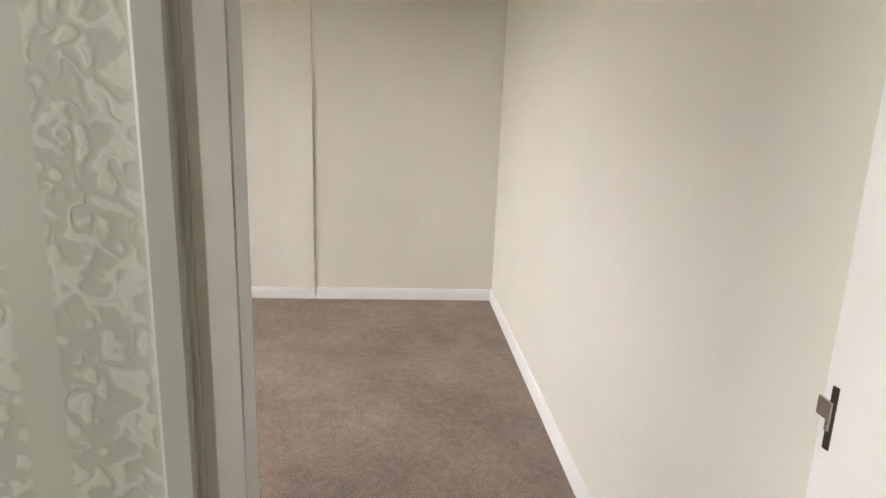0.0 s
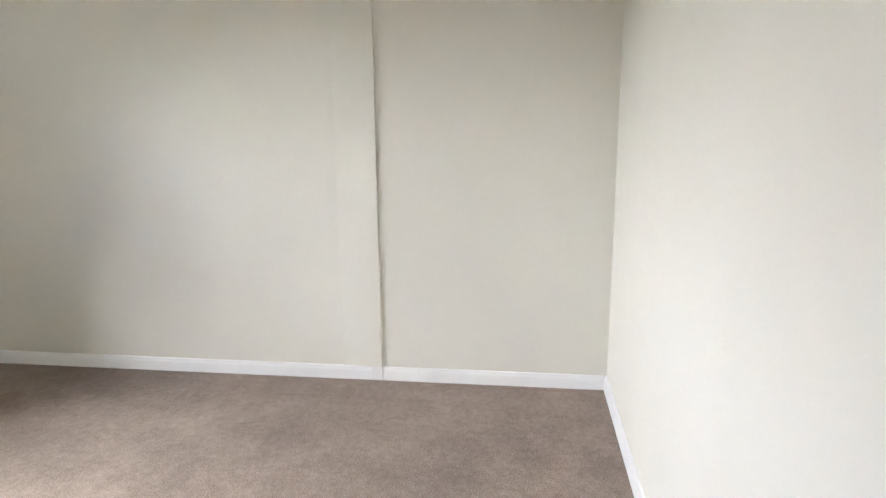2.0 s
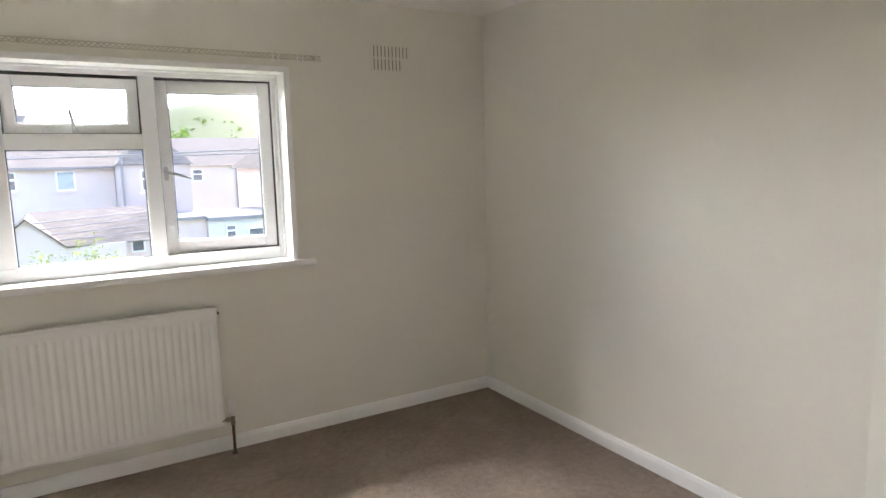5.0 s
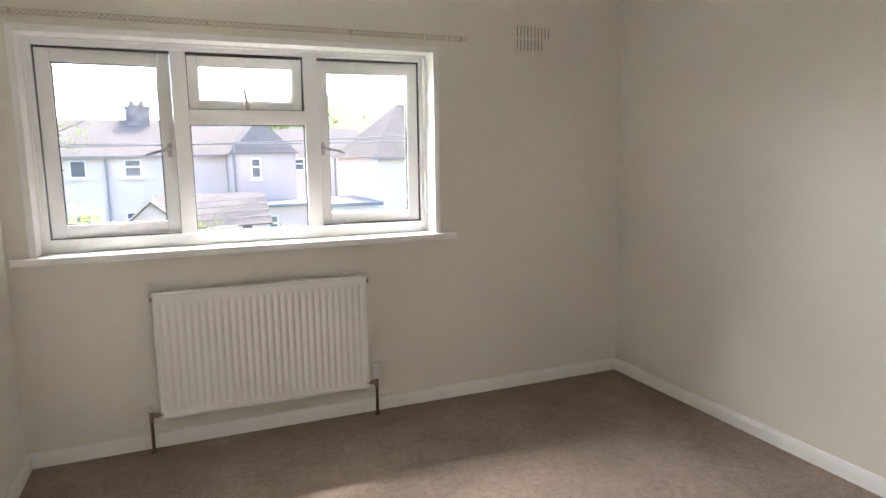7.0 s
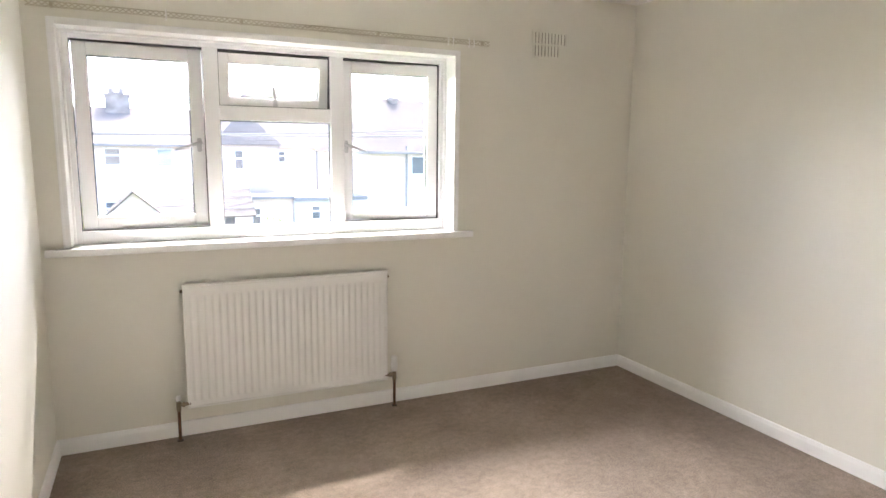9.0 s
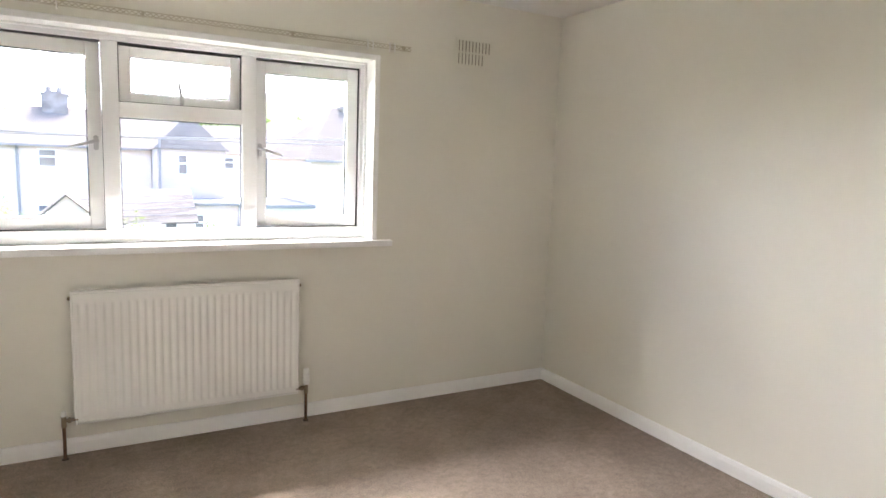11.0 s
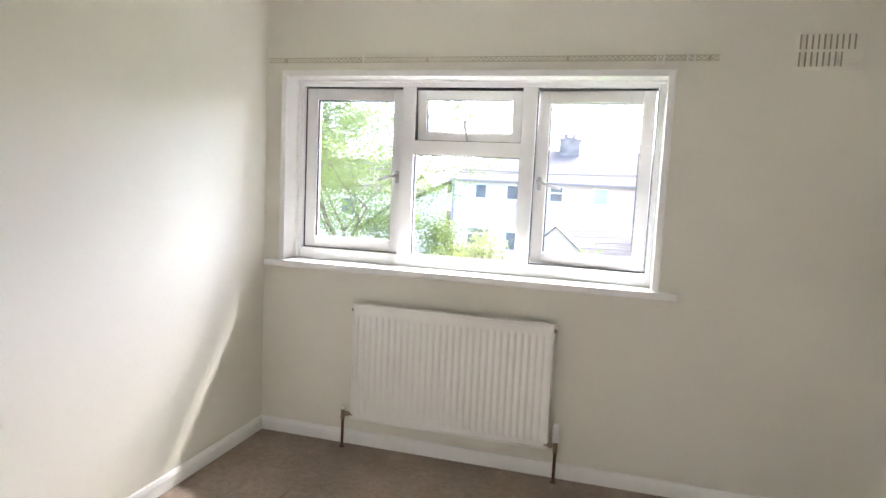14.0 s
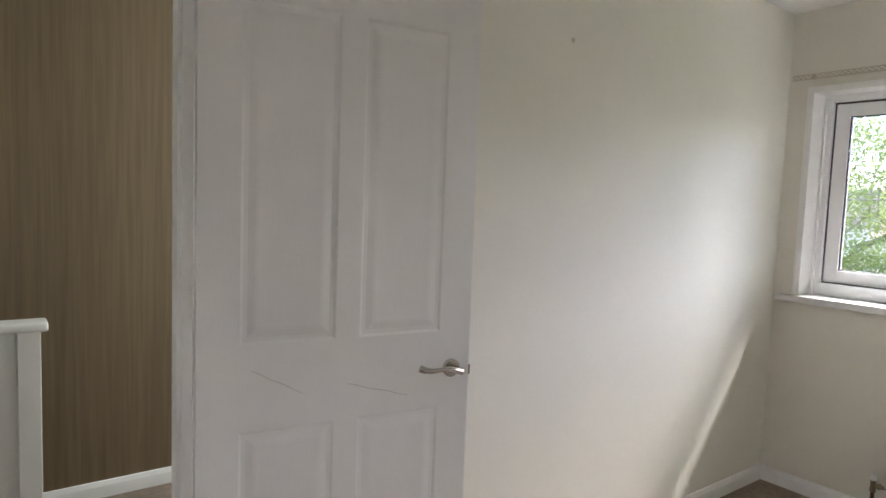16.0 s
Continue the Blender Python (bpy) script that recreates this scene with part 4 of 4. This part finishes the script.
bm.faces.new([bm.verts.new(p) for p in ((-9.45, 25.72, 0.0), (-12.3, 25.72, 0.0), (-9.45, 25.72, 1.36))])
part("gable", bm, RENDER, lt)

# wires over the gardens
wires = thing("overhead_wire", "thin grey overhead wire across the gardens", "overhead wire")
for z0, z1, y in ((1.74, 2.42, 12.0), (1.98, 2.12, 12.4)):
    bm = bmesh.new()
    pts = [(-12 + 22 * i / 20, y, z0 + (z1 - z0) * i / 20 - 0.25 * math.sin(math.pi * i / 20)) for i in range(21)]
    tube(bm, pts, 0.018, 5)
    part("wire", bm, PIPE, wires)


# ---- plants ----
def leaf_cloud(bm, centre, radius, count, size, flat=0.8, rnd=random):
    """Small bent leaves scattered in an uneven clump."""
    c = Vector(centre)
    for _ in range(count):
        d = Vector((rnd.gauss(0, 1), rnd.gauss(0, 1), rnd.gauss(0, flat)))
        d = d / max(0.3, d.length) * radius * (rnd.random() ** 0.45)
        p = c + d
        s = size * rnd.uniform(0.6, 1.4)
        u = Vector((rnd.gauss(0, 1), rnd.gauss(0, 1), rnd.gauss(0, 0.5))).normalized()
        v = u.cross(Vector((rnd.gauss(0, 1), rnd.gauss(0, 1), rnd.gauss(0, 1)))).normalized()
        q = [bm.verts.new(p - u * s), bm.verts.new(p + v * s * 0.42), bm.verts.new(p + u * s), bm.verts.new(p - v * s * 0.42)]
        bm.faces.new(q)


def limbs(bm, start, direction, length, radius, depth, tips, rnd, limit=99):
    """A limb that bends, thins and forks; none that starts east of the limit is built."""
    built = start[0] <= limit
    pts, rad = [Vector(start)], [radius]
    d = Vector(direction).normalized()
    n = 5
    for i in range(n):
        d = (d + Vector((rnd.gauss(0, 0.13), rnd.gauss(0, 0.13), rnd.gauss(0.04, 0.08)))).normalized()
        pts.append(pts[-1] + d * length / n)
        rad.append(radius * (1 - 0.5 * (i + 1) / n))
    if built:
        tube(bm, pts, rad, 7 if radius > 0.04 else 5)
    if depth == 0:
        tips.extend(pts[2:])
        return
    for k in range(rnd.choice((2, 3, 3))):
        side = Vector((rnd.gauss(0, 1), rnd.gauss(0, 1), rnd.gauss(0.1, 0.5))).normalized()
        limbs(bm, pts[-1 - (k % 2)], d * 0.75 + side * 0.75, length * rnd.uniform(0.6, 0.85), radius * 0.5, depth - 1, tips, rnd, limit)
    if depth == 1:
        tips.extend(pts[2:])
    if depth == 2:
        tips.extend(pts[1:])


def tree(name, label, at, trunks, height, seed, leafmat, count, size, clump, reach=99):
    rnd = random.Random(seed)
    ob = thing(name, label, "tree", at=pose(*at))
    wood, tips = bmesh.new(), []
    for k in range(trunks):
        a = rnd.uniform(0, math.tau)
        limbs(wood, (0.12 * math.cos(a) * (trunks > 1), 0.12 * math.sin(a) * (trunks > 1), -0.05), (0.25 * math.cos(a), 0.25 * math.sin(a), 1), height, 0.075, 3, tips, rnd, reach - at[0] - 0.7)
    part("trunk", wood, BARK, ob, "grey-brown trunk and limbs", True)
    crown = bmesh.new()
    for p in tips:
        if p.x + at[0] > reach:
            continue
        leaf_cloud(crown, p, clump, count, size, 0.7, rnd)
    part("crown", crown, leafmat, ob, "airy light green leaves")


tree("ash_tree", "light green feathery ash tree with slender trunks", (-8.3, 11.2, GZ), 3, 2.95, 7, LEAF, 130, 0.040, 0.58, -4.7)
tree("ash_tree", "smaller light green ash tree beside the hedge", (-6.6, 11.8, GZ), 1, 1.75, 12, LEAF, 95, 0.040, 0.46, -4.8)
tree("garden_tree", "yellow-green tree between the houses", (8.0, 33.0, GZ), 1, 3.3, 23, FARLEAF, 50, 0.10, 0.65)


def bush(name, label, at, size, count, leafmat, seed, leaf=0.05):
    rnd = random.Random(seed)
    ob = thing(name, label, "shrub", at=pose(*at))
    bm, wood = bmesh.new(), bmesh.new()
    for _ in range(count):
        a, r = rnd.uniform(0, math.tau), math.sqrt(rnd.random())
        x, y = size[0] * r * math.cos(a), size[1] * r * math.sin(a)
        top = size[2] * (1 - 0.5 * r * r) * rnd.uniform(0.75, 1.08)
        for f in (0.45, 0.7, 0.9, 1.0):
            leaf_cloud(bm, (x, y, top * f), 0.26, 16, leaf, 0.7, rnd)
        tube(wood, [(x * 0.4, y * 0.4, -0.03), (x * 0.8, y * 0.8, top * 0.5), (x, y, top * 0.9)], [0.03, 0.02, 0.008], 5)
    part("stems", wood, BARK, ob)
    part("foliage", bm, leafmat, ob)


bush("shrub", "rounded yellow-green garden shrub", (-5.6, 11.8, GZ), (0.75, 0.7, 3.25), 110, LIGHTLEAF, 3)
bush("shrub", "pale plumed ornamental shrub", (-4.6, 11.0, GZ), (1.25, 0.6, 3.1), 170, PLUME, 4, 0.045)
bush("shrub", "low green hedge shrub", (-2.3, 11.3, GZ), (1.2, 0.6, 2.75), 70, LIGHTLEAF, 5)
bush("shrub", "low green hedge shrub", (-0.3, 12.0, GZ), (1.0, 0.6, 2.35), 60, LIGHTLEAF, 6)

# wooded hill far behind the houses
bm = bmesh.new()
rows, cols = 10, 40
hg = []
for i in range(rows + 1):
    line = []
    for j in range(cols + 1):
        x, y = -150 + 420 * j / cols, 110 + 120 * i / rows
        f = math.sin(math.pi * min(1, i / rows * 0.5))
        z = GZ - 0.5 + f * (22.0 + 4.5 * math.sin(j * 0.38 + 0.6) + 2 * noise.noise((x * 0.04, y * 0.04, 0))) * min(1.0, max(0.0, (x + 40) / 70))
        line.append(bm.verts.new((x, y, z)))
    hg.append(line)
for a, b in zip(hg, hg[1:]):
    for k in range(cols):
        bm.faces.new((a[k], a[k + 1], b[k + 1], b[k]))
solid("hill", bm, FARLEAF, "bright green wooded hill in the distance", "hill", smooth=True)
bm = bmesh.new()
rnd = random.Random(9)
for _ in range(420):
    x, y = rnd.uniform(-20, 120), rnd.uniform(115, 200)
    f = math.sin(math.pi * 0.5 * min(1, (y - 110) / 120))
    z = GZ - 0.5 + f * 22.0 * min(1.0, max(0.0, (x + 40) / 70))
    leaf_cloud(bm, (x, y, z + 0.9), 1.7, 26, 0.5, 0.8, rnd)
tagged(new("hill_trees", mesh_of("hill_trees", bm, FARLEAF)), "distant green trees on the hill", "trees", kind="stuff")
